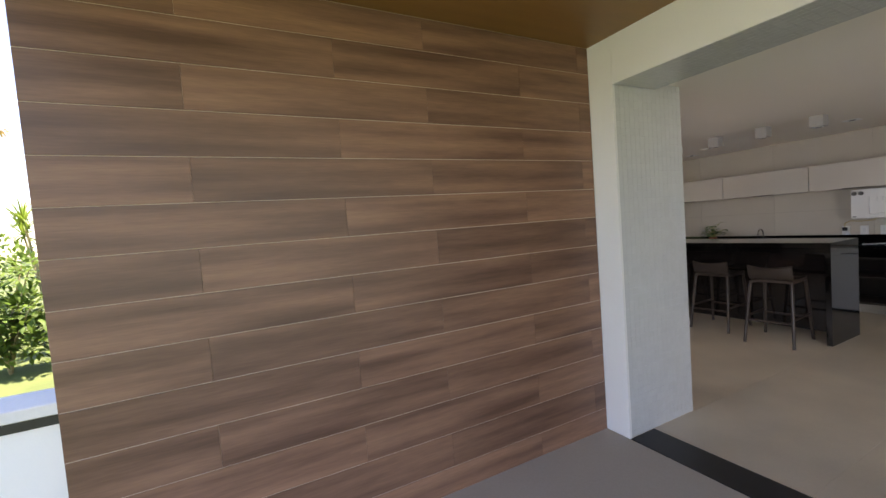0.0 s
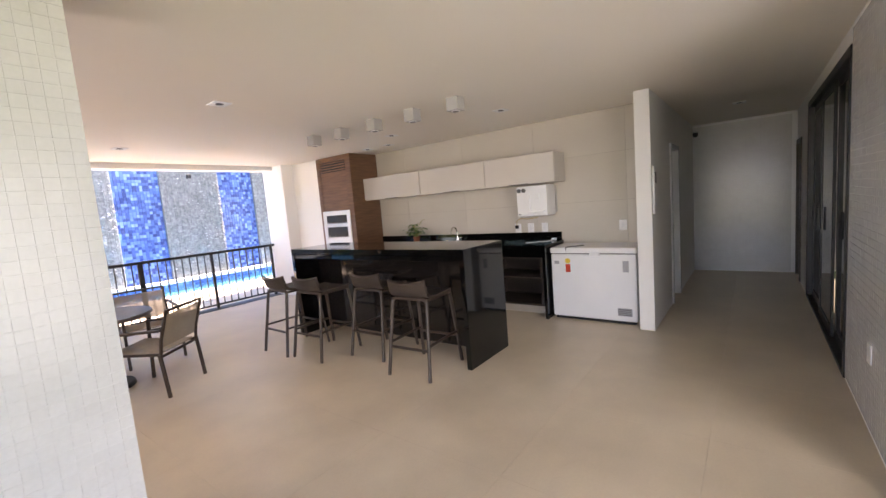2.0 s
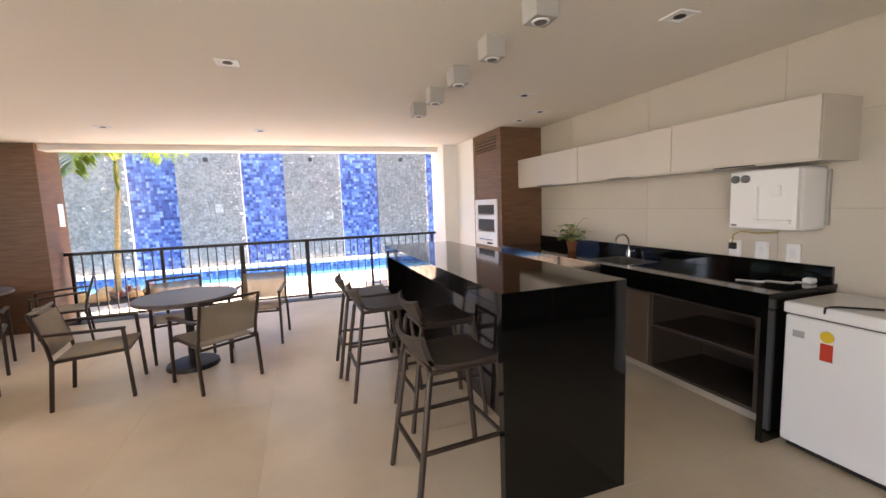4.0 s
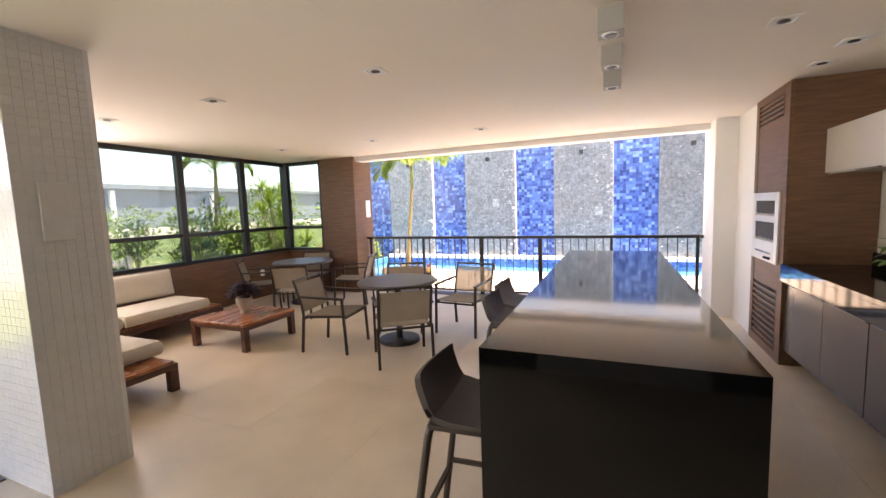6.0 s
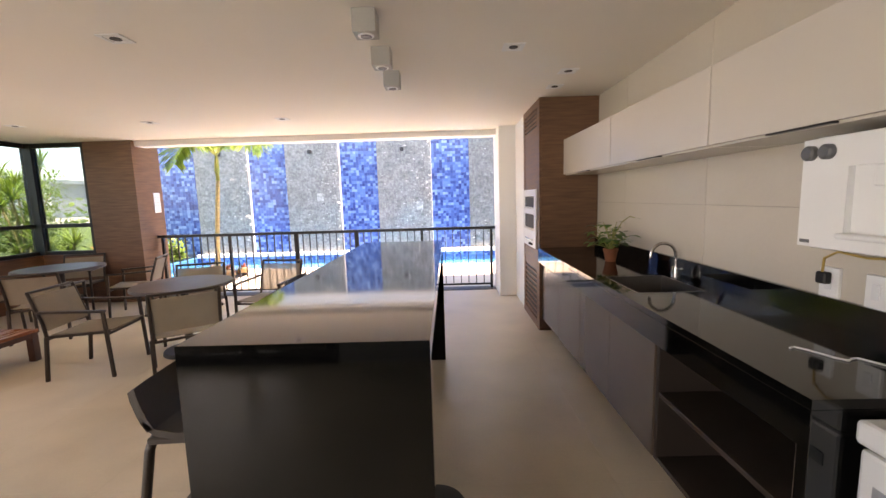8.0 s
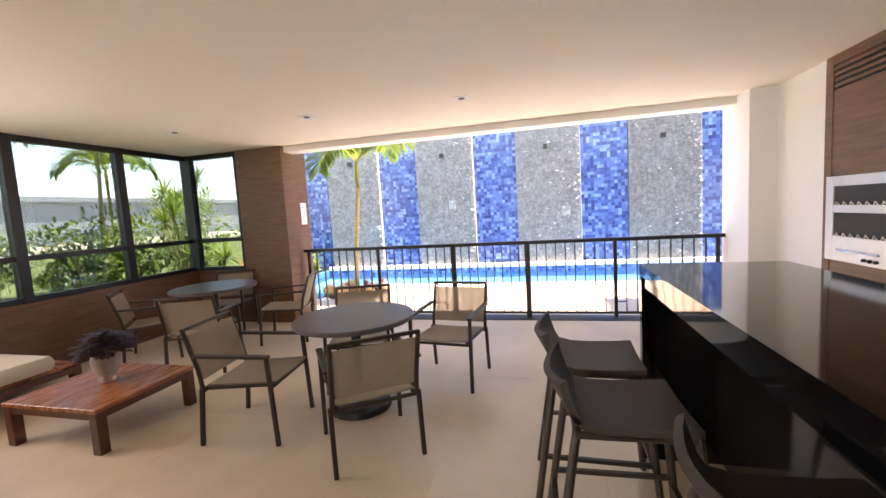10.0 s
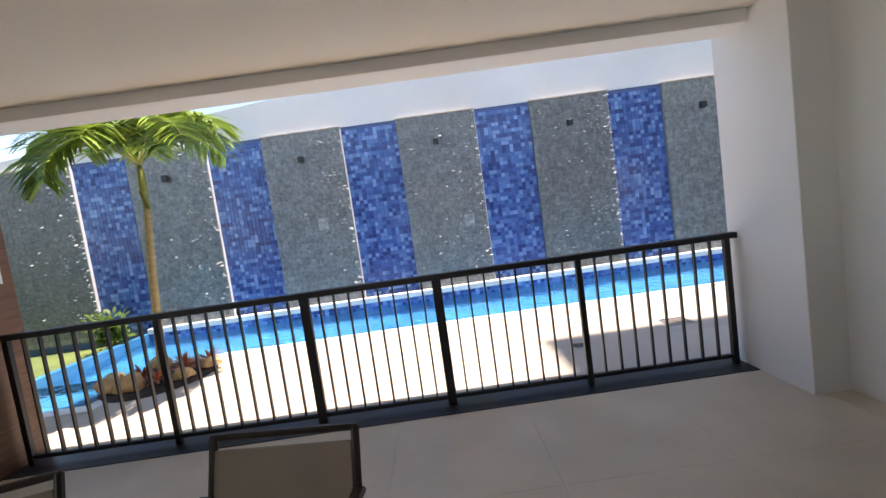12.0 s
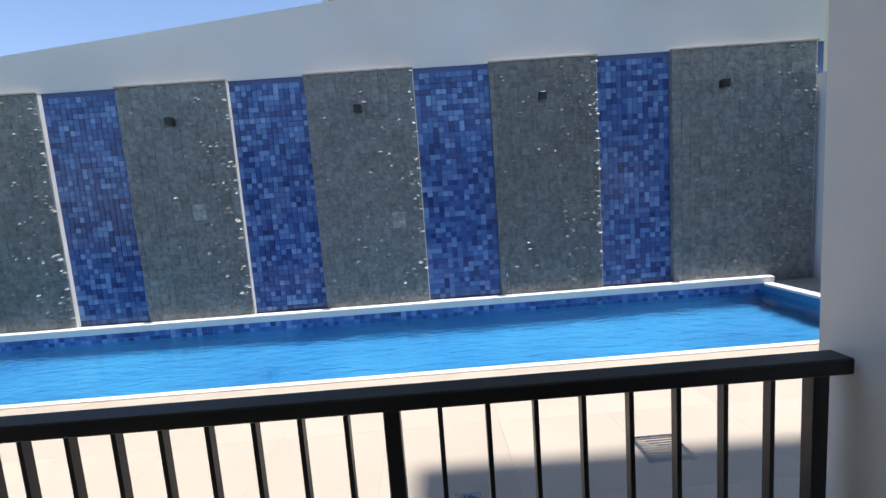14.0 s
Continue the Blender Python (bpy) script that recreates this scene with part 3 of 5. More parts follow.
for z0, z1, n in ((2.30, 2.48, 4), (0.10, 0.66, 9)):
    ipart("louvre_backing", B((7.594, 5.55, z0), (7.602, 6.22, z1)), M_BLACK, "", tw, o)
    for k in range(n):
        z = z0 + (k + 0.5) * (z1 - z0) / n
        bm = bmesh.new()
        bar(bm, (7.582, 5.545, z), (7.582, 6.225, z), 0.012, 0.022)
        ipart("louvre_slat", bm, M_WOOD, "", tw, o)
door = ipart("grill_door", boxes(((7.555, 5.51, 0.92), (7.575, 5.60, 1.60)), ((7.555, 6.17, 0.92), (7.575, 6.26, 1.60)), ((7.555, 5.60, 1.52), (7.575, 6.17, 1.60)), ((7.555, 5.60, 1.31), (7.575, 6.17, 1.37)), ((7.555, 5.60, 0.92), (7.575, 6.17, 1.12)), bev=0.003), M_BRIGHTSTEEL, "satin steel grill door frame", tw, o)
for z0, z1 in ((1.37, 1.52), (1.12, 1.31)):
    ipart("grill_window", B((7.566, 5.60, z0), (7.572, 6.17, z1)), M_BLACK, "dark glass grill window", tw, o)
    for k in range(7):
        bm = bmesh.new()
        tube(bm, [(7.562, 5.625 + 0.08 * k, z0 + 0.002), (7.556, 5.645 + 0.08 * k, z0 + 0.026), (7.562, 5.665 + 0.08 * k, z0 + 0.002)], 0.005, 6)
        ipart("skewer_rest", bm, M_BRIGHTSTEEL, "", tw, o, True)
ipart("grill_bar", B((7.548, 5.66, 1.0), (7.555, 6.11, 1.02), 0.002), M_CHROME, "", tw, o)
for y in (5.68, 5.74, 5.80):
    bm = bmesh.new()
    lathe(bm, (0, 0, 0), ((0.013, 0), (0.013, 0.018), (0.008, 0.022)), 12)
    bm.transform(Matrix.Translation((7.555, y, 0.96)) @ Matrix.Rotation(-math.pi / 2, 4, "Y"))
    ipart("grill_knob", bm, M_BLACK, "", tw, o, True)

# ---- terrace, pool and pool wall ----
ground = structure("ground", boxes(((-300, 13.2, -0.25), (300, 400, -0.15)), ((-300, -300, -0.25), (-0.9, 13.2, -0.15)), ((-0.9, -300, -0.25), (300, -3.0, -0.15)), ((-0.9, -3.0, -0.25), (-0.64, 7.5, -0.15)), ((12.2, -3.0, -0.25), (300, 13.2, -0.15))), M_GROUND, "green garden lawn", "ground")
deck = structure("pavement_deck", boxes(((1.3, 7.84, -0.2), (12.1, 10.24, -0.008)), ((-0.9, 7.5, -0.2), (1.3, 8.75, -0.008)), ((11.25, 10.24, -0.2), (12.1, 12.75, -0.008))), M_DECKGROUT, "sunlit cream stone pool deck", "pavement")
structure("pool_shell", boxes(((-0.75, 10.3, -1.0), (11.1, 12.58, -0.85)), ((-0.75, 8.9, -0.75), (1.15, 10.3, -0.65)), ((1.15, 10.2, -1.3), (11.1, 10.3, -0.02)), ((-0.75, 12.58, -1.3), (11.1, 12.7, 0.0)), ((11.1, 10.2, -1.3), (11.25, 12.7, -0.02)), ((-0.9, 8.8, -1.3), (-0.75, 12.7, 0)), ((1.15, 8.8, -0.75), (1.3, 10.2, -0.02)), ((-0.75, 8.75, -0.75), (1.15, 8.9, -0.02))), M_POOLTILE, "light blue tiled pool basin", "pool")
structure("pool_water", boxes(((-0.76, 10.29, -0.9), (11.11, 12.59, -0.12)), ((-0.76, 8.89, -0.7), (1.16, 10.289, -0.12))), M_WATER, "clear blue pool water with small ripples", "water").visible_shadow = False
structure("pool_coping", boxes(((1.15, 10.24, -0.03), (11.25, 10.31, 0.008)), ((-0.75, 12.56, 0.0), (11.25, 12.72, 0.10)), ((11.08, 10.32, -0.03), (11.25, 12.56, 0.008)), ((-0.75, 8.75, -0.03), (1.13, 8.93, 0.008)), ((1.13, 8.75, -0.03), (1.3, 10.24, 0.008)), bev=0.006), M_COPING, "white stone pool coping", "coping")
PW = 12.72
wall_pool = structure("wall_pool", B((-3.3, PW + 0.06, -0.2), (12.1, PW + 0.3, 3.46)), M_BLUEGROUT, "garden wall of alternating grey stone and blue mosaic bands behind the pool", "wall")
bm = bmesh.new()
prof = [(-3.3, 3.66), (-0.8, 3.88), (0.48, 4.0), (2.44, 4.18), (4.48, 4.38), (5.8, 4.50), (6.9, 4.57), (9.0, 4.58), (12.1, 4.56)]
for (xa, za), (xb, zb) in zip(prof, prof[1:]):
    for y in (PW + 0.05,):
        vs = [bm.verts.new(p) for p in ((xa, y, 3.46), (xb, y, 3.46), (xb, y, zb), (xa, y, za), (xa, y + 0.2, 3.46), (xb, y + 0.2, 3.46), (xb, y + 0.2, zb), (xa, y + 0.2, za))]
        for f in ((0, 1, 2, 3), (7, 6, 5, 4), (3, 2, 6, 7)):
            bm.faces.new([vs[i] for i in f])
bmesh.ops.remove_doubles(bm, verts=bm.verts[:], dist=0.0005)
structure("wall_pool_top", bm, M_OUTWHITE, "weathered white upper garden wall with a rising top", "wall")
structure("wall_pool_side", boxes(((12.0, 7.84, -0.2), (12.2, 13.0, 3.0))), M_OUTWHITE, "white side wall of the pool court", "wall")


# ---- doors and small fittings of the walls ----
def glazed(name, x0, x1, top, label, leaves, pane):
    d = thing(name, label, "door", kind="structure")
    part("frame", boxes(((x0, -0.80, 0.0), (x0 + 0.07, -0.69, top)), ((x1 - 0.07, -0.80, 0.0), (x1, -0.69, top)), ((x0 + 0.07, -0.80, top - 0.07), (x1 - 0.07, -0.69, top)), ((x0 + 0.07, -0.80, 0.0), (x1 - 0.07, -0.69, 0.03)), bev=0.003), M_BLACKALU, d)
    w = (x1 - x0 - 0.14) / leaves
    for k in range(leaves):
        a = x0 + 0.07 + k * w
        y = -0.77 + 0.025 * (k % 2)
        leaf = part("door_leaf", boxes(((a, y, 0.03), (a + 0.06, y + 0.02, top - 0.07)), ((a + w - 0.06, y, 0.03), (a + w, y + 0.02, top - 0.07)), ((a + 0.06, y, 0.03), (a + w - 0.06, y + 0.02, 0.11)), ((a + 0.06, y, top - 0.14), (a + w - 0.06, y + 0.02, top - 0.07))), M_BLACKALU, d)
        part("pane", B((a + 0.06, y + 0.006, 0.11), (a + w - 0.06, y + 0.012, top - 0.14)), pane, leaf)
        part("handle", bar(bmesh.new(), (a + w - 0.03, y + 0.04, 0.95), (a + w - 0.03, y + 0.04, 1.2), 0.02, 0.02, 0.004), M_BLACKALU, leaf)


glazed("door_1", 2.95, 5.49, 2.42, "black aluminium sliding door with tinted glass", 3, M_CLEARISH)
glazed("door_2", 6.91, 9.74, 2.44, "tall black aluminium sliding door with dark glass", 3, M_DARKGLASS)
d3 = thing("door_3", "white painted corridor door with a dark handle", "door", kind="structure")
part("frame", boxes(((8.8, 0.69, 0), (8.86, 0.88, 2.1)), ((9.44, 0.69, 0), (9.5, 0.88, 2.1)), ((8.86, 0.69, 2.04), (9.44, 0.88, 2.1)), bev=0.003), M_ENAMEL, d3)
part("door_leaf", B((8.86, 0.78, 0.01), (9.44, 0.82, 2.04), 0.003), M_ENAMEL, d3)
part("handle", bar(bmesh.new(), (9.38, 0.76, 1.0), (9.27, 0.76, 1.0), 0.018, 0.018, 0.004), M_BLACKALU, d3)
d4 = thing("door_4", "dark brown corridor door beside the end wall", "door", kind="structure")
part("frame", boxes(((10.6, -0.86, 0), (10.66, -0.68, 2.1)), ((11.24, -0.86, 0), (11.3, -0.68, 2.1)), ((10.66, -0.86, 2.04), (11.24, -0.68, 2.1)), bev=0.003), M_SHELF, d4)
part("door_leaf", B((10.66, -0.80, 0.01), (11.24, -0.76, 2.04), 0.003), M_SHELF, d4)
part("handle", bar(bmesh.new(), (11.2, -0.74, 1.0), (11.08, -0.74, 1.0), 0.02, 0.02, 0.004), M_CHROME, d4)
bm = bmesh.new()
lathe(bm, (11.30, 0.66, 2.36), ((0.012, 0.0), (0.035, 0.012), (0.042, 0.04), (0.042, 0.075)), 20)
tagged(part("dome_camera", bm, M_BLACK, smooth=True), "small black dome camera on the corridor wall", "camera")


def plate(name, label, category, a, b, detail=None, group="", body=None):
    """A wall plate from a to b, its keys proud of it."""
    c = [(a[i] + b[i]) / 2 for i in range(3)]
    t = thing(name, label, category, c, group)
    m = Matrix.Translation([-v for v in c])
    bm = B(a, b, 0.003)
    bm.transform(m)
    part("plate", bm, body or M_PLASTIC, t)
    for p, q, mm in detail or ():
        bm = B(p, q, 0.001)
        bm.transform(m)
        part("key", bm, mm, t)
    return t


for i, (y, z) in enumerate(((1.155, 1.125), (2.60, 1.125), (2.40, 1.125), (2.19, 1.125))):
    dt = [((8.191, y - 0.016, z - 0.03), (8.196, y + 0.016, z + 0.03), M_ENAMEL)]
    plate("light_switch" if i == 0 else "wall_socket", "white plastic light switch beside the freezer" if i == 0 else "white plastic wall socket above the counter", "switch" if i == 0 else "socket",
          (8.195, y - 0.045, z - 0.065), (8.214, y + 0.045, z + 0.065), dt, "" if i == 0 else "sockets above the counter")
plate("intercom_panel", "white intercom panel on the corridor partition", "panel", (7.62, 0.69, 1.28), (7.74, 0.712, 1.78), [((7.64, 0.686, 1.6), (7.72, 0.691, 1.72), M_GREYPL)])
plate("access_panel", "white painted access panel on the mosaic column", "panel", (3.246, 2.05, 1.45), (3.262, 2.19, 1.78), body=M_MOSAIC)
plate("wall_notice", "white notice sheet on the wood column", "sign", (1.652, 7.71, 1.43), (1.662, 7.86, 1.76), [((1.661, 7.73, 1.46 + 0.045 * k), (1.6625, 7.84, 1.467 + 0.045 * k), M_GREY) for k in range(6)])
plate("wall_socket", "white socket low on the wood parapet", "socket", (0.002, 6.55, 0.40), (0.014, 6.64, 0.52))
plate("light_switch", "white double switch low on the mosaic wall", "switch", (6.05, -0.702, 0.42), (6.13, -0.688, 0.54))

# ---- ceiling lamps ----
spot = thing("recessed_downlight", "square white recessed downlight, switched off", "ceiling light", (0, 0, CEIL), group="recessed ceiling downlights")
part("frame", boxes(((-0.074, -0.074, -0.008), (0.074, -0.05, 0)), ((-0.074, 0.05, -0.008), (0.074, 0.074, 0)), ((-0.074, -0.05, -0.008), (-0.05, 0.05, 0)), ((0.05, -0.05, -0.008), (0.074, 0.05, 0)), bev=0.002), M_PLASTIC, spot)
part("recess", B((-0.05, -0.05, -0.003), (0.05, 0.05, 0.0)), M_PLASTIC, spot)
part("reflector", cyl(bmesh.new(), (0, 0), 0.033, -0.0065, -0.0032, 0.030, seg=24), M_BLACK, spot, "dark round reflector", True)
SPOTS = [(4.55, 3.5), (2.9, 3.48), (1.4, 3.46), (1.26, 6.0), (2.9, 6.06), (4.54, 6.1), (7.06, 3.88), (7.62, 4.49), (7.63, 4.98), (7.05, 2.15), (4.5, 0.0), (9.6, 0.0)]
spot.matrix_basis = Matrix.Translation((*SPOTS[0], CEIL))
for x, y in SPOTS[1:]:
    copy_thing(spot, Matrix.Translation((x, y, CEIL)))
cube = thing("ceiling_cube_lamp", "grey-white cube spotlight fixed under the ceiling, switched off", "ceiling light", (6.14, 2.15, CEIL), group="row of cube lamps over the island")
part("housing", boxes(((-0.065, -0.065, -0.125), (0.065, 0.065, 0.0)), bev=0.003), M_LAMPGREY, cube)
part("trim", lathe(bmesh.new(), (0, 0, -0.130), ((0.044, 0.0), (0.046, 0.006)), 24), M_PLASTIC, cube, "white ring", True)
part("lens", lathe(bmesh.new(), (0, 0, -0.134), ((0.028, 0.0), (0.034, 0.005)), 20), M_GREYPL, cube, "dark round lens", True)
for y in (2.70, 3.27, 3.84, 4.38):
    copy_thing(cube, Matrix.Translation((6.14, y, CEIL)))

# ---- freezer, water purifier and counter clutter ----
fz = thing("chest_freezer", "white chest freezer with stickers beside the counter", "freezer", (7.92, 1.41, 0))
o = (7.92, 1.41, 0)
ipart("body", B((7.675, 0.905, 0.035), (8.19, 1.905, 0.825), 0.012, 2), M_ENAMEL, "", fz, o)
ipart("base", B((7.70, 0.93, 0.0), (8.17, 1.88, 0.034), 0.004), M_BLACK, "black base", fz, o)
ipart("lid", B((7.665, 0.895, 0.835), (8.19, 1.915, 0.905), 0.014, 2), M_ENAMEL, "", fz, o)
ipart("lid_seal", B((7.69, 0.92, 0.824), (8.17, 1.89, 0.836)), M_GREYPL, "grey lid seal", fz, o)
ipart("handle", B((7.652, 1.30, 0.80), (7.676, 1.42, 0.845), 0.006), M_PLASTIC, "", fz, o)
ipart("grille", B((7.670, 0.96, 0.10), (7.676, 1.12, 0.19), 0.002), M_GREY, "grey vent grille", fz, o)
for z in (0.115, 0.135, 0.155, 0.175):
    ipart("grille_slat", B((7.667, 0.97, z - 0.004), (7.671, 1.11, z + 0.004)), M_GREYPL, "", fz, o)
ipart("sticker", B((7.6725, 1.66, 0.60), (7.6755, 1.72, 0.70)), M_RED, "red and yellow sticker", fz, o)
bm = bmesh.new()
lathe(bm, (0, 0, 0), ((0.033, 0), (0.033, 0.003)), 20)
bm.transform(Matrix.Translation((7.673, 1.69, 0.74)) @ Matrix.Rotation(-math.pi / 2, 4, "Y"))
ipart("sticker", bm, M_YELLOW, "round yellow sticker", fz, o)
ipart("sticker", B((7.6725, 0.985, 0.62), (7.6755, 1.05, 0.75)), M_GREY, "grey printed sticker", fz, o)
ipart("sticker", B((7.6725, 1.80, 0.70), (7.6755, 1.86, 0.74)), M_GREY, "small grey sticker", fz, o)

strap = thing("black_cord", "short black cord lying over the freezer lid", "cable", (7.8, 1.66, 0.905))
part("cable", tube(bmesh.new(), [(0.05, -0.12, 0.007), (-0.02, -0.05, 0.007), (-0.07, 0.0, 0.008), (-0.115, 0.03, 0.008), (-0.142, 0.04, 0.002), (-0.144, 0.042, -0.03)], 0.006, 8), M_BLACK, strap, "", True)
wp = thing("water_purifier", "white wall-mounted water purifier with two dark knobs", "water purifier", (8.06, 2.24, 1.30))
o = (8.06, 2.24, 1.30)
ipart("housing", B((7.955, 2.015, 1.30), (8.212, 2.46, 1.715), 0.022, 3), M_PLASTIC, "", wp, o)
ipart("mounting_plate", B((8.19, 1.995, 1.33), (8.2125, 2.014, 1.69), 0.003), M_LAMPGREY, "grey edge of the wall plate", wp, o)
ipart("front_cover", boxes(((7.925, 2.27, 1.312), (7.956, 2.452, 1.705)), ((7.925, 2.022, 1.60), (7.956, 2.27, 1.705)), ((7.925, 2.022, 1.312), (7.956, 2.055, 1.60)), ((7.925, 2.055, 1.312), (7.956, 2.27, 1.352))), M_PLASTIC, "", wp, o)
ipart("spout_recess", B((7.948, 2.056, 1.353), (7.955, 2.269, 1.60)), M_PLASTIC, "", wp, o)
ipart("spout", B((7.93, 2.13, 1.53), (7.955, 2.19, 1.60), 0.006, 2), M_PLASTIC, "", wp, o)
ipart("drip_tray", B((7.895, 2.05, 1.353), (7.955, 2.275, 1.372), 0.007, 2), M_PLASTIC, "", wp, o)
ipart("logo_plate", B((7.9225, 2.40, 1.325), (7.9255, 2.44, 1.337)), M_GREYPL, "small dark maker's mark", wp, o)
for y in (2.415, 2.345):
    bm = bmesh.new()
    lathe(bm, (0, 0, 0), ((0.027, 0), (0.027, 0.02), (0.021, 0.026)), 24)
    bm.transform(Matrix.Translation((7.926, y, 1.655)) @ Matrix.Rotation(-math.pi / 2, 4, "Y"))
    ipart("knob", bm, M_GREYPL, "dark round knob", wp, o, True)
cord = thing("power_cord", "thin yellowish power cord of the water purifier", "cable", (8.2, 2.4, 1.2))
o = (8.2, 2.4, 1.2)
ipart("cable", tube(bmesh.new(), [(8.17, 2.25, 1.31), (8.165, 2.28, 1.27), (8.17, 2.42, 1.255), (8.17, 2.54, 1.265), (8.17, 2.60, 1.23), (8.17, 2.605, 1.16)], 0.005, 8), M_COPPER, "", cord, o, True)
ipart("plug", B((8.16, 2.58, 1.12), (8.194, 2.63, 1.17), 0.006), M_BLACK, "", cord, o)
chg = thing("charger_cable", "white charger cable lying on the counter", "cable", (7.95, 2.2, 0.95))
o = (7.95, 2.2, 0.95)
pts = [(7.80 + 0.28 * k / 12 , 2.30 - 0.28 * k / 12 + 0.035 * math.sin(k * 1.3), 0.954) for k in range(13)]
ipart("cable", tube(bmesh.new(), pts, 0.0035, 6), M_PLASTIC, "", chg, o, True)
ipart("plug", B((8.06, 1.99, 0.9515), (8.12, 2.05, 0.985), 0.008), M_PLASTIC, "", chg, o)
bin_ = thing("waste_bin", "small round brown waste bin beside the island", "bin", (6.49, 2.4, 0))
part("body", lathe(bmesh.new(), (0, 0, 0), ((0.10, 0), (0.125, 0.24), (0.13, 0.245), (0.13, 0.26)), 28), M_SLINGDARK, bin_, "", True)
part("lid", lathe(bmesh.new(), (0, 0, 0.261), ((0.128, 0), (0.118, 0.018), (0.07, 0.028), (0.01, 0.030)), 28), M_SLINGDARK, bin_, "", True)


def leaf(bm, base, way, length, width, bend, up=Vector((0, 0, 1)), seg=4, fold=0.0):
    """A narrow leaf that bows down along its length, a few faces long."""
    way = Vector(way).normalized()
    side = way.cross(up)
    side = side.normalized() if side.length > 1e-4 else Vector((1, 0, 0))
    p = Vector(base)
    last = None
    for k in range(seg + 1):
        f = k / seg
        w = width * (0.35 + 1.3 * f if f < 0.5 else 2.0 * (1 - f)) * 0.5
        w = max(w, width * 0.03)
        a, b = bm.verts.new(p - side * w), bm.verts.new(p + side * w)
        if last:
            bm.faces.new((last[0], last[1], b, a))
        last = (a, b)
        d = (way + Vector((0, 0, -bend)) * f * 1.6).normalized()
        p = p + d * (length / seg)


rnd = random.Random(7)
pot = thing("potted_plant", "green leafy plant in a small terracotta pot on the counter", "plant", (7.955, 4.36, 0.95))
part("pot", lathe(bmesh.new(), (0, 0, 0.001), ((0.042, 0), (0.056, 0.085), (0.062, 0.087), (0.062, 0.112), (0.054, 0.112), (0.052, 0.095)), 24), M_TERRACOTTA, pot, "", True)
part("soil", lathe(bmesh.new(), (0, 0, 0.092), ((0.051, 0), (0.051, 0.006), (0.02, 0.010)), 20), M_SOIL, pot)
bm, st = bmesh.new(), bmesh.new()
for k in range(64):
    a = rnd.uniform(0, 6.283)
    el = rnd.uniform(0.35, 1.4)
    L = rnd.uniform(0.08, 0.25)
    tip = Vector((math.cos(a) * math.cos(el) * L, math.sin(a) * math.cos(el) * L, 0.10 + math.sin(el) * L))
    tube(st, [(0, 0, 0.09), (tip.x * 0.4, tip.y * 0.4, tip.z * 0.6 + 0.036), tip], 0.0026, 5)
    leaf(bm, tip, (math.cos(a), math.sin(a), rnd.uniform(0.0, 0.5)), rnd.uniform(0.075, 0.125), rnd.uniform(0.045, 0.068), 0.75)
spray = [(0, 0, 0.10), (0.03, -0.02, 0.24), (0.07, -0.05, 0.34), (0.12, -0.08, 0.385), (0.155, -0.10, 0.375)]
tube(st, spray, 0.0035, 6)
leaf(bm, spray[-1], (0.6, -0.4, -0.1), 0.06, 0.022, 0.2)
part("leaves", bm, M_PLANTLEAF, pot)
part("stems", st, M_CROWNSHAFT, pot)

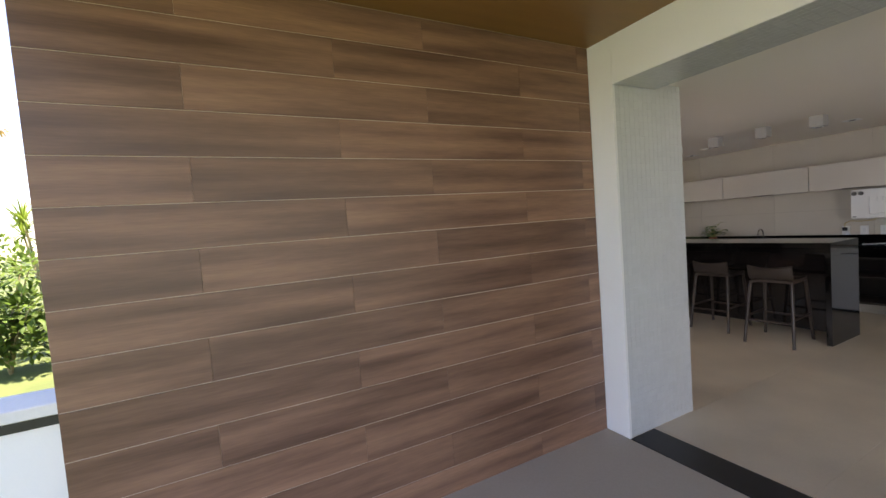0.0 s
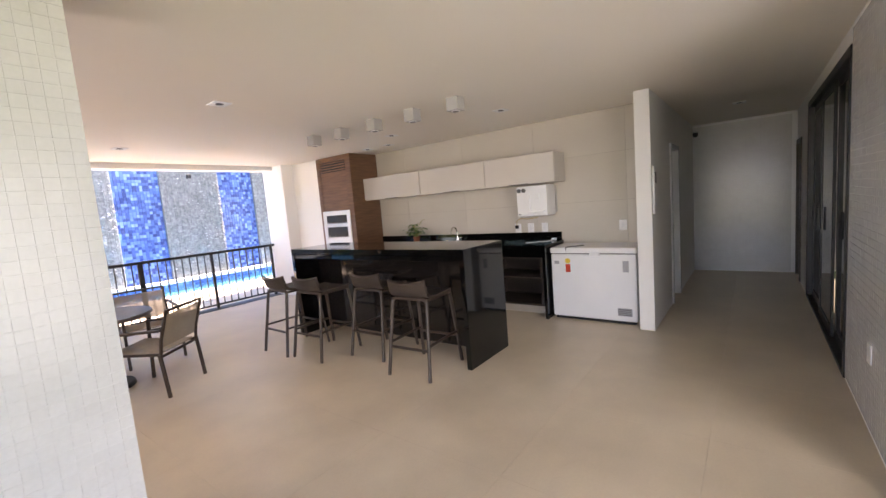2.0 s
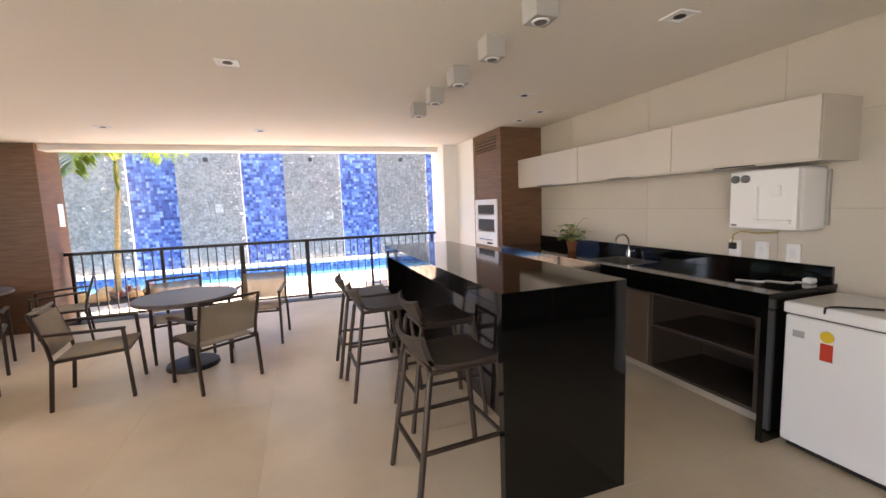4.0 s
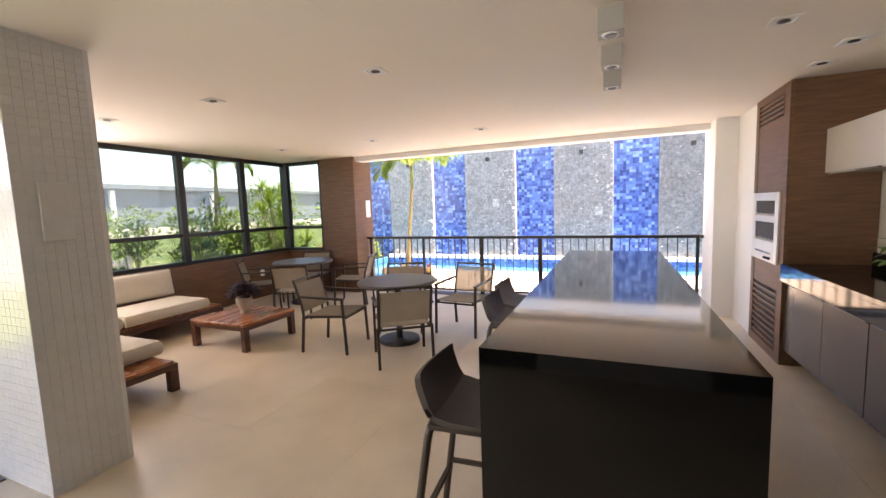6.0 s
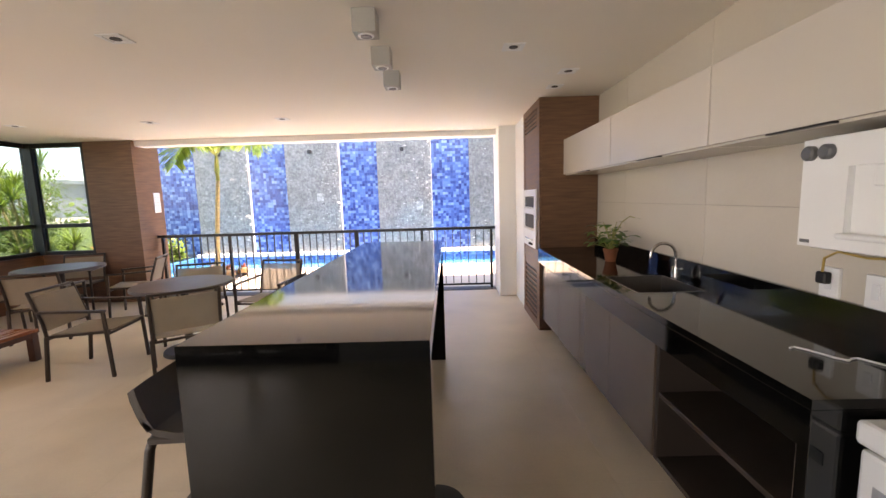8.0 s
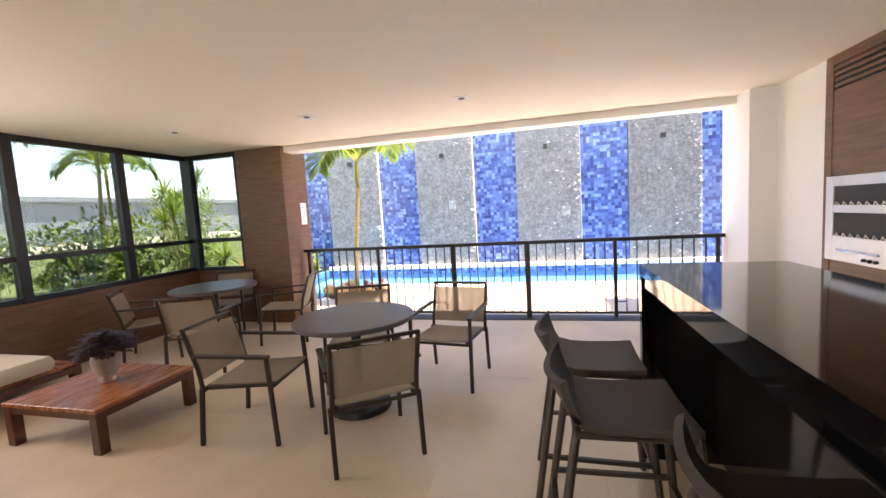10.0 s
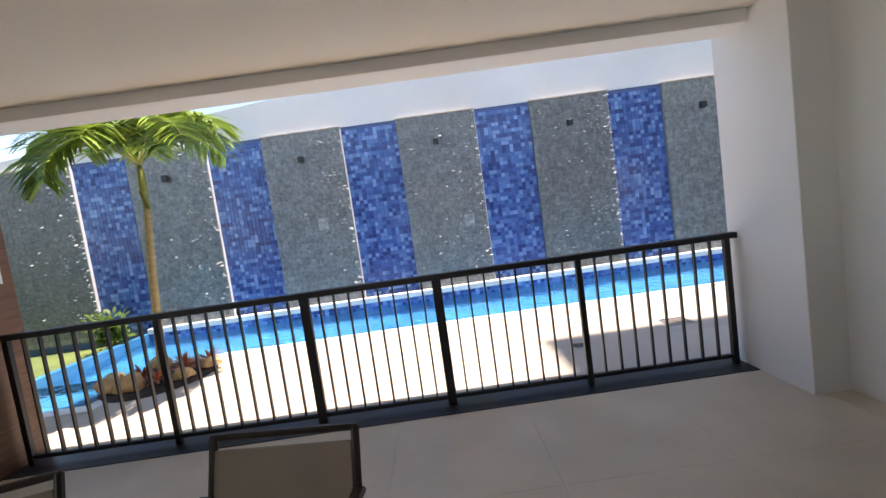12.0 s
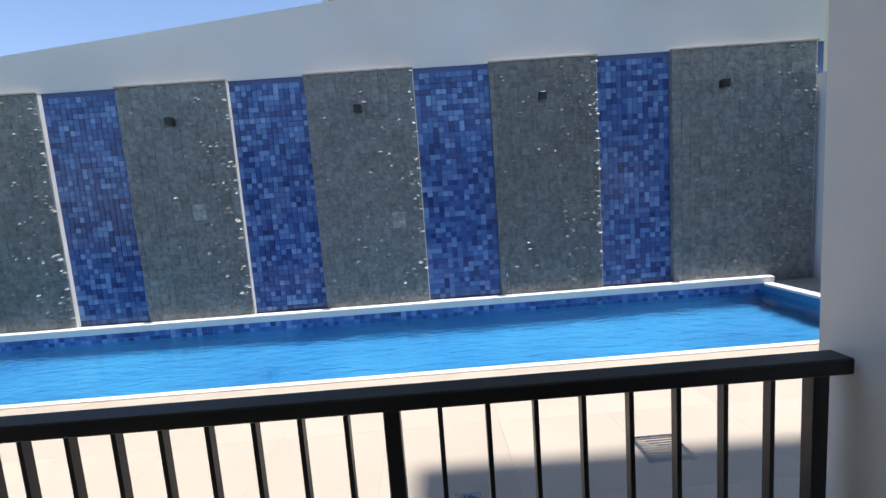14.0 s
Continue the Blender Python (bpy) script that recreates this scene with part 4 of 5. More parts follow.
# ---- bar stools ----
def stool():
    s = thing("bar_stool", "brown bar stool with mesh seat and low curved back", "stool", group="bar stools along the island")
    bm = bmesh.new()
    W, D = 0.21, 0.21
    rows = [(0.205, 0.755), (0.10, 0.748), (0.0, 0.745), (-0.10, 0.748), (-0.17, 0.765), (-0.205, 0.80)]
    vt, vb = [], []
    for x, z in rows:
        vt.append([bm.verts.new((x, y, z - 0.012 * math.cos(y / W * 1.5))) for y in (-W, -W / 2, 0, W / 2, W)])
        vb.append([bm.verts.new((x, y, z - 0.026 - 0.012 * math.cos(y / W * 1.5))) for y in (-W, -W / 2, 0, W / 2, W)])
    for i in range(len(rows) - 1):
        for j in range(4):
            bm.faces.new((vt[i][j], vt[i][j + 1], vt[i + 1][j + 1], vt[i + 1][j]))
            bm.faces.new((vb[i][j], vb[i + 1][j], vb[i + 1][j + 1], vb[i][j + 1]))
        bm.faces.new((vt[i][0], vt[i + 1][0], vb[i + 1][0], vb[i][0]))
        bm.faces.new((vt[i][4], vb[i][4], vb[i + 1][4], vt[i + 1][4]))
    for i in (0, -1):
        for j in range(4):
            bm.faces.new((vt[i][j], vb[i][j], vb[i][j + 1], vt[i][j + 1]))
    part("seat", bm, M_SLINGDARK, s, "brown mesh seat", True)
    bm = bmesh.new()
    ys = [W * k / 4 for k in range(-4, 5)]
    rear = ((-0.168, 0.768), (-0.20, 0.80), (-0.228, 0.845), (-0.252, 0.885), (-0.268, 0.915))
    vt, vb = [], []
    for i, (x, z) in enumerate(rear):
        f = i / 4
        dip = lambda y: 0.012 * math.cos(y / W * 1.5) * (1 - f) + 0.026 * f * (1 - (y / W) ** 2) + 0.001
        bow = lambda y: 0.05 * f * (y / W) ** 2
        vt.append([bm.verts.new((x + bow(y), y, z - dip(y))) for y in ys])
        vb.append([bm.verts.new((x + bow(y) - 0.024, y, z - dip(y) - 0.014)) for y in ys])
    for i in range(4):
        for j in range(8):
            bm.faces.new((vt[i][j], vt[i][j + 1], vt[i + 1][j + 1], vt[i + 1][j]))
            bm.faces.new((vb[i][j], vb[i + 1][j], vb[i + 1][j + 1], vb[i][j + 1]))
        bm.faces.new((vt[i][0], vt[i + 1][0], vb[i + 1][0], vb[i][0]))
        bm.faces.new((vt[i][8], vb[i][8], vb[i + 1][8], vt[i + 1][8]))
    for i in (0, -1):
        for j in range(8):
            bm.faces.new((vt[i][j], vb[i][j], vb[i][j + 1], vt[i][j + 1]))
    part("backrest", bm, M_SLINGDARK, s, "low mesh backrest", True)
    top = {(1, 1): (0.19, 0.195), (1, -1): (0.19, -0.195), (-1, 1): (-0.19, 0.195), (-1, -1): (-0.19, -0.195)}
    foot = {k: (v[0] + (0.075 if k[0] > 0 else 0.11) * k[0], v[1] + 0.04 * k[1]) for k, v in top.items()}
    at = lambda k, z: tuple(foot[k][i] + (top[k][i] - foot[k][i]) * z / 0.74 for i in (0, 1)) + (z,)
    for k in ((1, 1), (1, -1)):
        part("leg", bar(bmesh.new(), at(k, 0.0), at(k, 0.735), 0.032, 0.026, 0.005), M_DARKBRONZE, s)
    p, q = at((-1, -1), 0.0), at((-1, 1), 0.0)
    u, v = at((-1, -1), 0.68), at((-1, 1), 0.68)
    bend = [(u[0] + 0.012 * math.sin(f), u[1] + 0.05 * (1 - math.cos(f)), 0.68 + 0.045 * math.sin(f)) for f in (0.4, 0.8, 1.2, 1.57)]
    arch = [p, at((-1, -1), 0.35), u] + bend
    arch += [(x, -y, z) for x, y, z in reversed(arch)]
    part("leg_arch", tube(bmesh.new(), arch, 0.0165, 10), M_DARKBRONZE, s, "bent tube of the two rear legs", True)
    for a, b, z in (((1, 1), (1, -1), 0.27), ((-1, 1), (-1, -1), 0.27), ((1, 1), (-1, 1), 0.31), ((1, -1), (-1, -1), 0.31)):
        part("footrest", bar(bmesh.new(), at(a, z), at(b, z), 0.026, 0.02, 0.004), M_DARKBRONZE, s)
    part("seat_frame", boxes(((-0.20, -0.21, 0.705), (0.20, -0.19, 0.728)), ((-0.20, 0.19, 0.705), (0.20, 0.21, 0.728)), ((0.18, -0.19, 0.705), (0.20, 0.19, 0.728)), bev=0.004), M_DARKBRONZE, s)
    return s


s0 = stool()
STOOLS = ((5.682, 2.395, 4), (5.865, 3.14, 2), (5.545, 3.74, 2), (5.495, 4.26, -1))
s0.matrix_basis = pose(STOOLS[0][0], STOOLS[0][1], 0, 0, 0, STOOLS[0][2])
for x, y, a in STOOLS[1:]:
    copy_thing(s0, pose(x, y, 0, 0, 0, a))


# ---- dining chairs and tables ----
def chair():
    """Faces +x; its back is at -x."""
    c = thing("armchair", "bronze metal armchair with beige mesh sling at a round table", "chair", group="armchairs round the tables")
    fl, bl = 0.26, -0.24
    H = 0.27
    for s in (-1, 1):
        part("leg", bar(bmesh.new(), (fl + 0.008, s * H, 0), (fl - 0.02, s * H, 0.61), 0.028, 0.028, 0.004), M_DARKBRONZE, c)
        part("leg", bar(bmesh.new(), (bl - 0.04, s * H, 0), (bl, s * H, 0.41), 0.028, 0.028, 0.004), M_DARKBRONZE, c)
        part("back_post", tube(bmesh.new(), [(bl, s * (H - 0.012), 0.38), (bl - 0.025, s * (H - 0.012), 0.54), (bl - 0.07, s * (H - 0.012), 0.68), (bl - 0.11, s * (H - 0.012), 0.812)], 0.015, 8), M_DARKBRONZE, c, "", True)
        part("armrest", bar(bmesh.new(), (fl, s * H, 0.615), (bl - 0.04, s * H, 0.635), 0.045, 0.022, 0.006), M_DARKBRONZE, c)
        part("seat_rail", bar(bmesh.new(), (fl, s * (H - 0.03), 0.42), (bl, s * (H - 0.03), 0.40), 0.026, 0.026, 0.004), M_DARKBRONZE, c)
    part("cross_rail", bar(bmesh.new(), (fl - 0.02, -H, 0.395), (fl - 0.02, H, 0.395), 0.022, 0.022, 0.004), M_DARKBRONZE, c)
    part("cross_rail", bar(bmesh.new(), (bl, -H, 0.385), (bl, H, 0.385), 0.022, 0.022, 0.004), M_DARKBRONZE, c)
    part("top_rail", bar(bmesh.new(), (bl - 0.11, -H, 0.81), (bl - 0.11, H, 0.81), 0.024, 0.024, 0.006), M_DARKBRONZE, c)

    def sling(name, line, half, thick):
        bm = bmesh.new()
        top, bot = [], []
        for (x, z, nx, nz) in line:
            ys = (-half, -half / 2, 0, half / 2, half)
            top.append([bm.verts.new((x + nx * thick, y, z + nz * thick - 0.006 * (1 - (y / half) ** 2) * nz)) for y in ys])
            bot.append([bm.verts.new((x, y, z - 0.006 * (1 - (y / half) ** 2) * nz)) for y in ys])
        for g, flip in ((top, 0), (bot, 1)):
            for i in range(len(g) - 1):
                for j in range(4):
                    f = (g[i][j], g[i][j + 1], g[i + 1][j + 1], g[i + 1][j])
                    bm.faces.new(f[::-1] if flip else f)
        for j in (0, 4):
            for i in range(len(top) - 1):
                bm.faces.new((top[i][j], top[i + 1][j], bot[i + 1][j], bot[i][j]))
        for i in (0, -1):
            for j in range(4):
                bm.faces.new((top[i][j], top[i][j + 1], bot[i][j + 1], bot[i][j]))
        part(name, bm, M_SLING, c, "beige mesh sling", True)
    sling("seat", [(0.275, 0.428, 0, 1), (0.10, 0.420, 0, 1), (-0.08, 0.412, 0, 1), (-0.225, 0.410, 0, 1)], 0.235, 0.012)
    sling("backrest", [(-0.245, 0.462, 1, 0), (-0.262, 0.54, 1, 0), (-0.305, 0.68, 1, 0), (-0.334, 0.772, 1, 0)], 0.245, 0.010)
    return c


def table(x, y, h, r, label):
    t = thing("round_table", label, "table", (x, y, 0), group="round pedestal tables")
    part("tabletop", cyl(bmesh.new(), (0, 0), r, h - 0.035, h, seg=64, bev=0.006), M_TABLETOP, t, "", True)
    part("underframe", cyl(bmesh.new(), (0, 0), 0.20, h - 0.045, h - 0.036, seg=32), M_BLACKALU, t)
    part("pedestal", cyl(bmesh.new(), (0, 0), 0.038, 0.045, h - 0.045, seg=24), M_BLACKALU, t, "", True)
    part("base_plate", cyl(bmesh.new(), (0, 0), 0.245, 0.0, 0.045, 0.235, seg=48, bev=0.006), M_BLACKALU, t, "", True)
    return t


T1, T2 = (3.80, 5.01), (1.16, 6.42)
table(*T1, 0.738, 0.465, "round grey-brown table on a black pedestal amid armchairs")
table(*T2, 0.735, 0.50, "round grey-brown table on a black pedestal by the windows")
CHAIRS = ((3.18, 4.625, 8), (4.11, 4.52, 126), (3.60, 5.50, -72), (4.41, 5.63, -97), (1.70, 5.66, 112), (0.76, 5.90, 40), (2.02, 6.66, 200), (0.92, 6.90, -70))
c0 = chair()
c0.matrix_basis = pose(*CHAIRS[0][:2], 0, 0, 0, CHAIRS[0][2])
for x, y, a in CHAIRS[1:]:
    copy_thing(c0, pose(x, y, 0, 0, 0, a))

# ---- lounge: coffee table, two sofas, planter ----
ct = thing("coffee_table", "low red hardwood coffee table with slatted top", "table", (1.885, 4.49, 0))
o = (1.885, 4.49, 0)
for k in range(6):
    x0 = 1.44 + 0.89 * k / 6
    ipart("top_board", B((x0 + 0.0006, 4.09, 0.295), (x0 + 0.89 / 6 - 0.0006, 4.89, 0.325), 0.003), M_TEAK, "", ct, o)
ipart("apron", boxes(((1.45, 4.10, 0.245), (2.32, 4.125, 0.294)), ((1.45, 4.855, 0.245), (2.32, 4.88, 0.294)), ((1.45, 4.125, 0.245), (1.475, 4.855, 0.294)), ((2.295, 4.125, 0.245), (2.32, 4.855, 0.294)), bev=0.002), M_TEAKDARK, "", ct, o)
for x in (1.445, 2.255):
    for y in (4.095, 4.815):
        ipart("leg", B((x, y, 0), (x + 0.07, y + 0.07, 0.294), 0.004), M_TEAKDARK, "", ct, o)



def cushion(a, b, puff=0.014):
    """A soft block: rounded edges and bulged faces."""
    bm = B(a, b)
    bmesh.ops.subdivide_edges(bm, edges=bm.edges[:], cuts=5, use_grid_fill=True)
    c = [(a[i] + b[i]) / 2 for i in range(3)]
    h = [abs(b[i] - a[i]) / 2 for i in range(3)]
    thin = h.index(min(h))
    for v in bm.verts:
        u = [(v.co[i] - c[i]) / h[i] for i in range(3)]
        others = [u[i] for i in range(3) if i != thin]
        edge = max(abs(q) for q in others)
        v.co[thin] = c[thin] + (v.co[thin] - c[thin]) * (1 - 0.16 * edge ** 8) + (1 if u[thin] > 0 else -1) * abs(u[thin]) * puff * (1 - others[0] ** 2) * (1 - others[1] ** 2)
        for i in range(3):
            if i != thin:
                v.co[i] += 0.0 if abs(u[i]) < 0.99 else -math.copysign(0.02, u[i]) * abs(u[thin]) ** 2
    return bm


def sofa(label, x, y, turn, length, wood_end):
    """Built along +x with its back at -y; the wooden deck shows past the cushions at the far end."""
    s = thing("sofa", label, "sofa", (x, y, 0), group="pair of wooden lounge sofas")
    s.rotation_euler = (0, 0, radians(turn))
    for k in range(5):
        y0 = 0.154 * k
        part("deck_board", B((0, y0 + 0.002, 0.255), (length, y0 + 0.152, 0.285), 0.003), M_TEAK, s)
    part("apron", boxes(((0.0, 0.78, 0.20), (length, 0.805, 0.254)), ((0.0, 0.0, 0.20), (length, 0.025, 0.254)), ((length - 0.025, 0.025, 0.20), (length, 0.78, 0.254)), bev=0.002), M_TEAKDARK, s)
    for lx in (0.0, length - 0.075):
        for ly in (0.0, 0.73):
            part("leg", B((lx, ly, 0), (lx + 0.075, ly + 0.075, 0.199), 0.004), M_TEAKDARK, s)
    run = (length - wood_end) / 2
    for k in range(2):
        part("seat_cushion", cushion((k * run + 0.006, 0.13, 0.288), ((k + 1) * run - 0.006, 0.835, 0.44)), M_CUSHION, s, "ecru seat cushion", True)
        bm = cushion((k * run + 0.02, 0.0, 0.0), ((k + 1) * run - 0.02, 0.15, 0.37))
        bm.transform(Matrix.Translation((0, 0.03, 0.435)) @ Matrix.Rotation(radians(9), 4, "X"))
        part("back_cushion", bm, M_CUSHION, s, "ecru back cushion", True)
    return s


sofa("red hardwood sofa with ecru cushions under the windows", 0.12, 2.55, 90, 2.42, 0.22).scale = (1, -1, 1)
sofa("red hardwood sofa with ecru cushions against the mosaic column", 0.965, 2.385, 0, 1.56, 0.22)

vase = thing("head_planter", "pale plaster planter with dark purple foliage on the coffee table", "planter", (1.86, 4.53, 0.325))
o = (1.86, 4.53, 0.325)
ipart("pot", lathe(bmesh.new(), (1.86, 4.53, 0.326), ((0.055, 0), (0.062, 0.02), (0.055, 0.05), (0.085, 0.10), (0.098, 0.16), (0.092, 0.20), (0.080, 0.215), (0.070, 0.20)), 28), M_POTPLASTER, "", vase, o, True)
bm = bmesh.new()
for k in range(420):
    a, el = rnd.uniform(0, 6.283), rnd.uniform(-0.2, 1.5)
    r = rnd.uniform(0.07, 0.17)
    p = (1.86 + r * math.cos(a) * math.cos(el), 4.53 + r * math.sin(a) * math.cos(el), 0.575 + 0.85 * r * math.sin(el))
    leaf(bm, p, (math.cos(a), math.sin(a), rnd.uniform(-0.2, 0.8)), rnd.uniform(0.05, 0.09), rnd.uniform(0.035, 0.055), 0.5, seg=2)
ipart("foliage", bm, M_PURPLE, "", vase, o)


# ---- terrace things ----
def frond(length, droop, lift, leaflets, lw, ll, r):
    """A feather palm frond along +x: the rib and its leaflets, in one mesh each."""
    rib, lv = bmesh.new(), bmesh.new()
    pts = []
    p, ang = Vector((0, 0, 0)), lift
    n = 12
    for k in range(n + 1):
        pts.append(p.copy())
        p = p + Vector((math.cos(ang), 0, math.sin(ang))) * (length / n)
        ang -= droop / n * (0.5 + k / n)
    tube(rib, pts, 0.012, 6, [1 - 0.85 * k / n for k in range(n + 1)])
    for k in range(leaflets):
        f = 0.14 + 0.86 * k / leaflets
        i = min(int(f * n), n - 1)
        base = pts[i].lerp(pts[i + 1], f * n - i)
        t = (pts[i + 1] - pts[i]).normalized()
        L = ll * (0.45 + 1.1 * math.sin(math.pi * (0.12 + 0.80 * f))) * r.uniform(0.8, 1.1)
        for s in (-1, 1):
            way = t * r.uniform(0.55, 0.8) + Vector((0, s, 0)) * r.uniform(0.75, 1.0) + Vector((0, 0, r.uniform(-0.1, 0.35)))
            leaf(lv, base, way, L, lw, r.uniform(0.35, 0.8), seg=3)
    return rib, lv


def palm(label, x, y, lean, h, fronds, length, seed, leafmat=None):
    r = random.Random(seed)
    t = thing("palm_tree", label, "tree", (x, y, -0.02))
    pts = [(lean[0] * (k / 8) ** 1.3, lean[1] * (k / 8), h * 0.78 * k / 8) for k in range(9)]
    part("trunk", tube(bmesh.new(), pts, 0.052, 14, [1.35, 1.1, 0.98, 0.92, 0.88, 0.84, 0.8, 0.76, 0.72]), M_TRUNK, t, "pale ringed trunk", True)
    top = Vector(pts[-1])
    part("crownshaft", tube(bmesh.new(), [top, top + Vector((0, 0, 0.08 * h)), top + Vector((0.01, 0, 0.16 * h)), top + Vector((0.01, 0, 0.22 * h))], 0.045, 12, [1.0, 1.12, 0.85, 0.45]), M_CROWNSHAFT, t, "yellow-green crownshaft", True)
    for k in range(fronds):
        a = 360 * k / fronds + r.uniform(-14, 14)
        rib, lv = frond(length * r.uniform(0.8, 1.1), r.uniform(1.7, 2.7), r.uniform(0.55, 1.25), 62, 0.05, 0.38, r)
        m = Matrix.Translation(top + Vector((0.01, 0, 0.19 * h))) @ Matrix.Rotation(radians(a), 4, "Z")
        rib.transform(m)
        lv.transform(m)
        f = part("frond", lv, leafmat or M_PALMLEAF, t)
        part("rib", rib, M_CROWNSHAFT, f)
    return t


palm("young palm with arching green fronds in the poolside bed", 1.62, 9.45, (0.21, -0.05), 2.62, 11, 1.30, 3)
bed = tagged(part("planting_bed", lathe(bmesh.new(), (1.55, 9.50, -0.01), ((0.62, 0), (0.56, 0.05), (0.30, 0.075)), 24), M_SOIL), "dark soil bed at the foot of the palm", "bed", kind="structure")


def boulder(x, y, sx, sy, sz, seed):
    bm = bmesh.new()
    bmesh.ops.create_icosphere(bm, subdivisions=3, radius=1)
    for v in bm.verts:
        n = noise.noise(v.co * 1.4 + Vector((seed * 3.1, 0, 0))) * 0.35 + noise.noise(v.co * 4 + Vector((0, seed, 0))) * 0.08
        v.co = Vector((v.co.x * sx, v.co.y * sy, max(v.co.z, -0.35) * sz)) * (1 + n)
    ob = tagged(part("boulder", bm, M_ROCK, smooth=True), "rounded ochre boulder in the palm bed", "rock", "boulders round the palm")
    ob.location = (x, y, 0.06 + 0.3 * sz)
    return ob


for k, (x, y, sx, sy, sz) in enumerate(((1.22, 9.16, 0.15, 0.11, 0.12), (1.46, 9.12, 0.17, 0.12, 0.13), (1.08, 9.40, 0.12, 0.12, 0.10), (1.95, 9.30, 0.11, 0.10, 0.09), (2.08, 9.62, 0.13, 0.10, 0.08), (1.30, 9.85, 0.15, 0.12, 0.11))):
    boulder(x, y, sx, sy, sz, k)


def rosette(name, label, category, x, y, z, n, length, width, matl, seed, rise=(0.3, 1.3), group="", bend=0.6):
    r = random.Random(seed)
    t = thing(name, label, category, (x, y, z), group)
    bm = bmesh.new()
    for k in range(n):
        a, el = r.uniform(0, 6.283), r.uniform(*rise)
        leaf(bm, (0.01 * math.cos(a), 0.01 * math.sin(a), 0.02), (math.cos(a) * math.cos(el), math.sin(a) * math.cos(el), math.sin(el)), length * r.uniform(0.7, 1.1), width, bend, seg=4)
    part("leaves", bm, matl, t)
    part("stem", tube(bmesh.new(), [(0, 0, -0.1), (0, 0, 0.03)], 0.02, 8), M_TRUNK, t)
    return t


for k, (x, y) in enumerate(((1.72, 9.18), (1.90, 9.42), (1.98, 9.80), (1.70, 9.72), (1.40, 9.42))):
    rosette("bromeliad", "red-leaved bromeliad in the palm bed", "plant", x, y, 0.06, 30, 0.22, 0.035, M_REDLEAF, 20 + k, group="bromeliads round the palm")
gr = thing("drain_grate", "square metal drain grate set in the deck", "grate", (7.515, 8.925, 0))
part("frame", boxes(((-0.135, -0.125, -0.004), (0.135, -0.105, 0.004)), ((-0.135, 0.105, -0.004), (0.135, 0.125, 0.004)), ((-0.135, -0.105, -0.004), (-0.115, 0.105, 0.004)), ((0.115, -0.105, -0.004), (0.135, 0.105, 0.004))), M_STEEL, gr)
part("pit", B((-0.115, -0.105, -0.006), (0.115, 0.105, -0.003)), M_BLACK, gr)
for k in range(9):
    part("slat", B((-0.115, -0.1 + 0.0235 * k, -0.003), (0.115, -0.088 + 0.0235 * k, 0.003)), M_STEEL, gr)

fd = thing("floor_drain", "small square steel floor drain with a slotted disc", "drain", (6.335, 8.61, 0))
part("plate", B((-0.075, -0.075, -0.004), (0.075, 0.075, 0.003), 0.001), M_STEEL, fd)
part("disc", cyl(bmesh.new(), (0, 0), 0.058, 0.003, 0.006, bev=0.001), M_CHROME, fd, "", True)
for k in range(10):
    a = 0.628 * k
    part("slot", bar(bmesh.new(), (0.025 * math.cos(a), 0.025 * math.sin(a), 0.006), (0.05 * math.cos(a), 0.05 * math.sin(a), 0.006), 0.008, 0.002), M_BLACK, fd)

# wall lamps on the stone bands
PERIOD = 2.613
wl = thing("wall_lamp", "small black square wall lamp on the stone band", "wall lamp", group="lamps on the pool wall")
part("housing", B((-0.05, -0.10, -0.055), (0.05, 0.0, 0.055), 0.006), M_BLACKALU, wl)
part("lens", B((-0.035, -0.075, -0.058), (0.035, -0.025, -0.054), 0.001), M_GREYPL, wl)
XS = [2.704 + PERIOD * k for k in range(-2, 4)]
wl.matrix_basis = Matrix.Translation((XS[0], PW - 0.035, 2.93))
for x in XS[1:]:
    copy_thing(wl, Matrix.Translation((x, PW - 0.035, 2.93)))
fern = rosette("wall_plant", "dark spiky plant in a bracket on the side wall", "plant", 11.95, 11.3, 1.55, 40, 0.30, 0.03, M_PLANTLEAF, 61, (0.0, 1.3))

# ---- garden behind the lounge windows ----
def shrub(x, y, h, w, n, seed, label, matl=None, stem=True):
    """Limbs and many small leaves in uneven clumps."""
    r = random.Random(seed)
    t = thing("garden_shrub", label, "shrub", (x, y, -0.15), group="shrubs behind the windows")
    st, lv = bmesh.new(), bmesh.new()
    tips = []
    for k in range(9):
        a = r.uniform(0, 6.283)
        d = r.uniform(0.15, 0.5) * w
        z = h * r.uniform(0.45, 0.92)
        tip = Vector((math.cos(a) * d, math.sin(a) * d, z))
        tube(st, [(0, 0, 0), (tip.x * 0.35, tip.y * 0.35, z * 0.55), tip], 0.025, 6, [1, 0.7, 0.3])
        tips += [(tip, 0.26 * w), (Vector((tip.x * 0.6, tip.y * 0.6, z * 0.62)), 0.24 * w), (Vector((tip.x * 1.1, tip.y * 1.1, z * 0.42)), 0.2 * w)]
    for k in range(n):
        c, rad = r.choice(tips)
        v = Vector((r.gauss(0, 1), r.gauss(0, 1), r.gauss(0, 0.8)))
        v = v.normalized() * rad * r.uniform(0.4, 1.0)
        leaf(lv, c + v, v + Vector((r.uniform(-0.1, 0.1), r.uniform(-0.1, 0.1), 0.05)), r.uniform(0.09, 0.17), r.uniform(0.05, 0.085), 0.4, seg=2)
    part("branches", st, M_TRUNK, t)
    part("leaves", lv, matl or M_SHRUBLEAF, t)
    return t


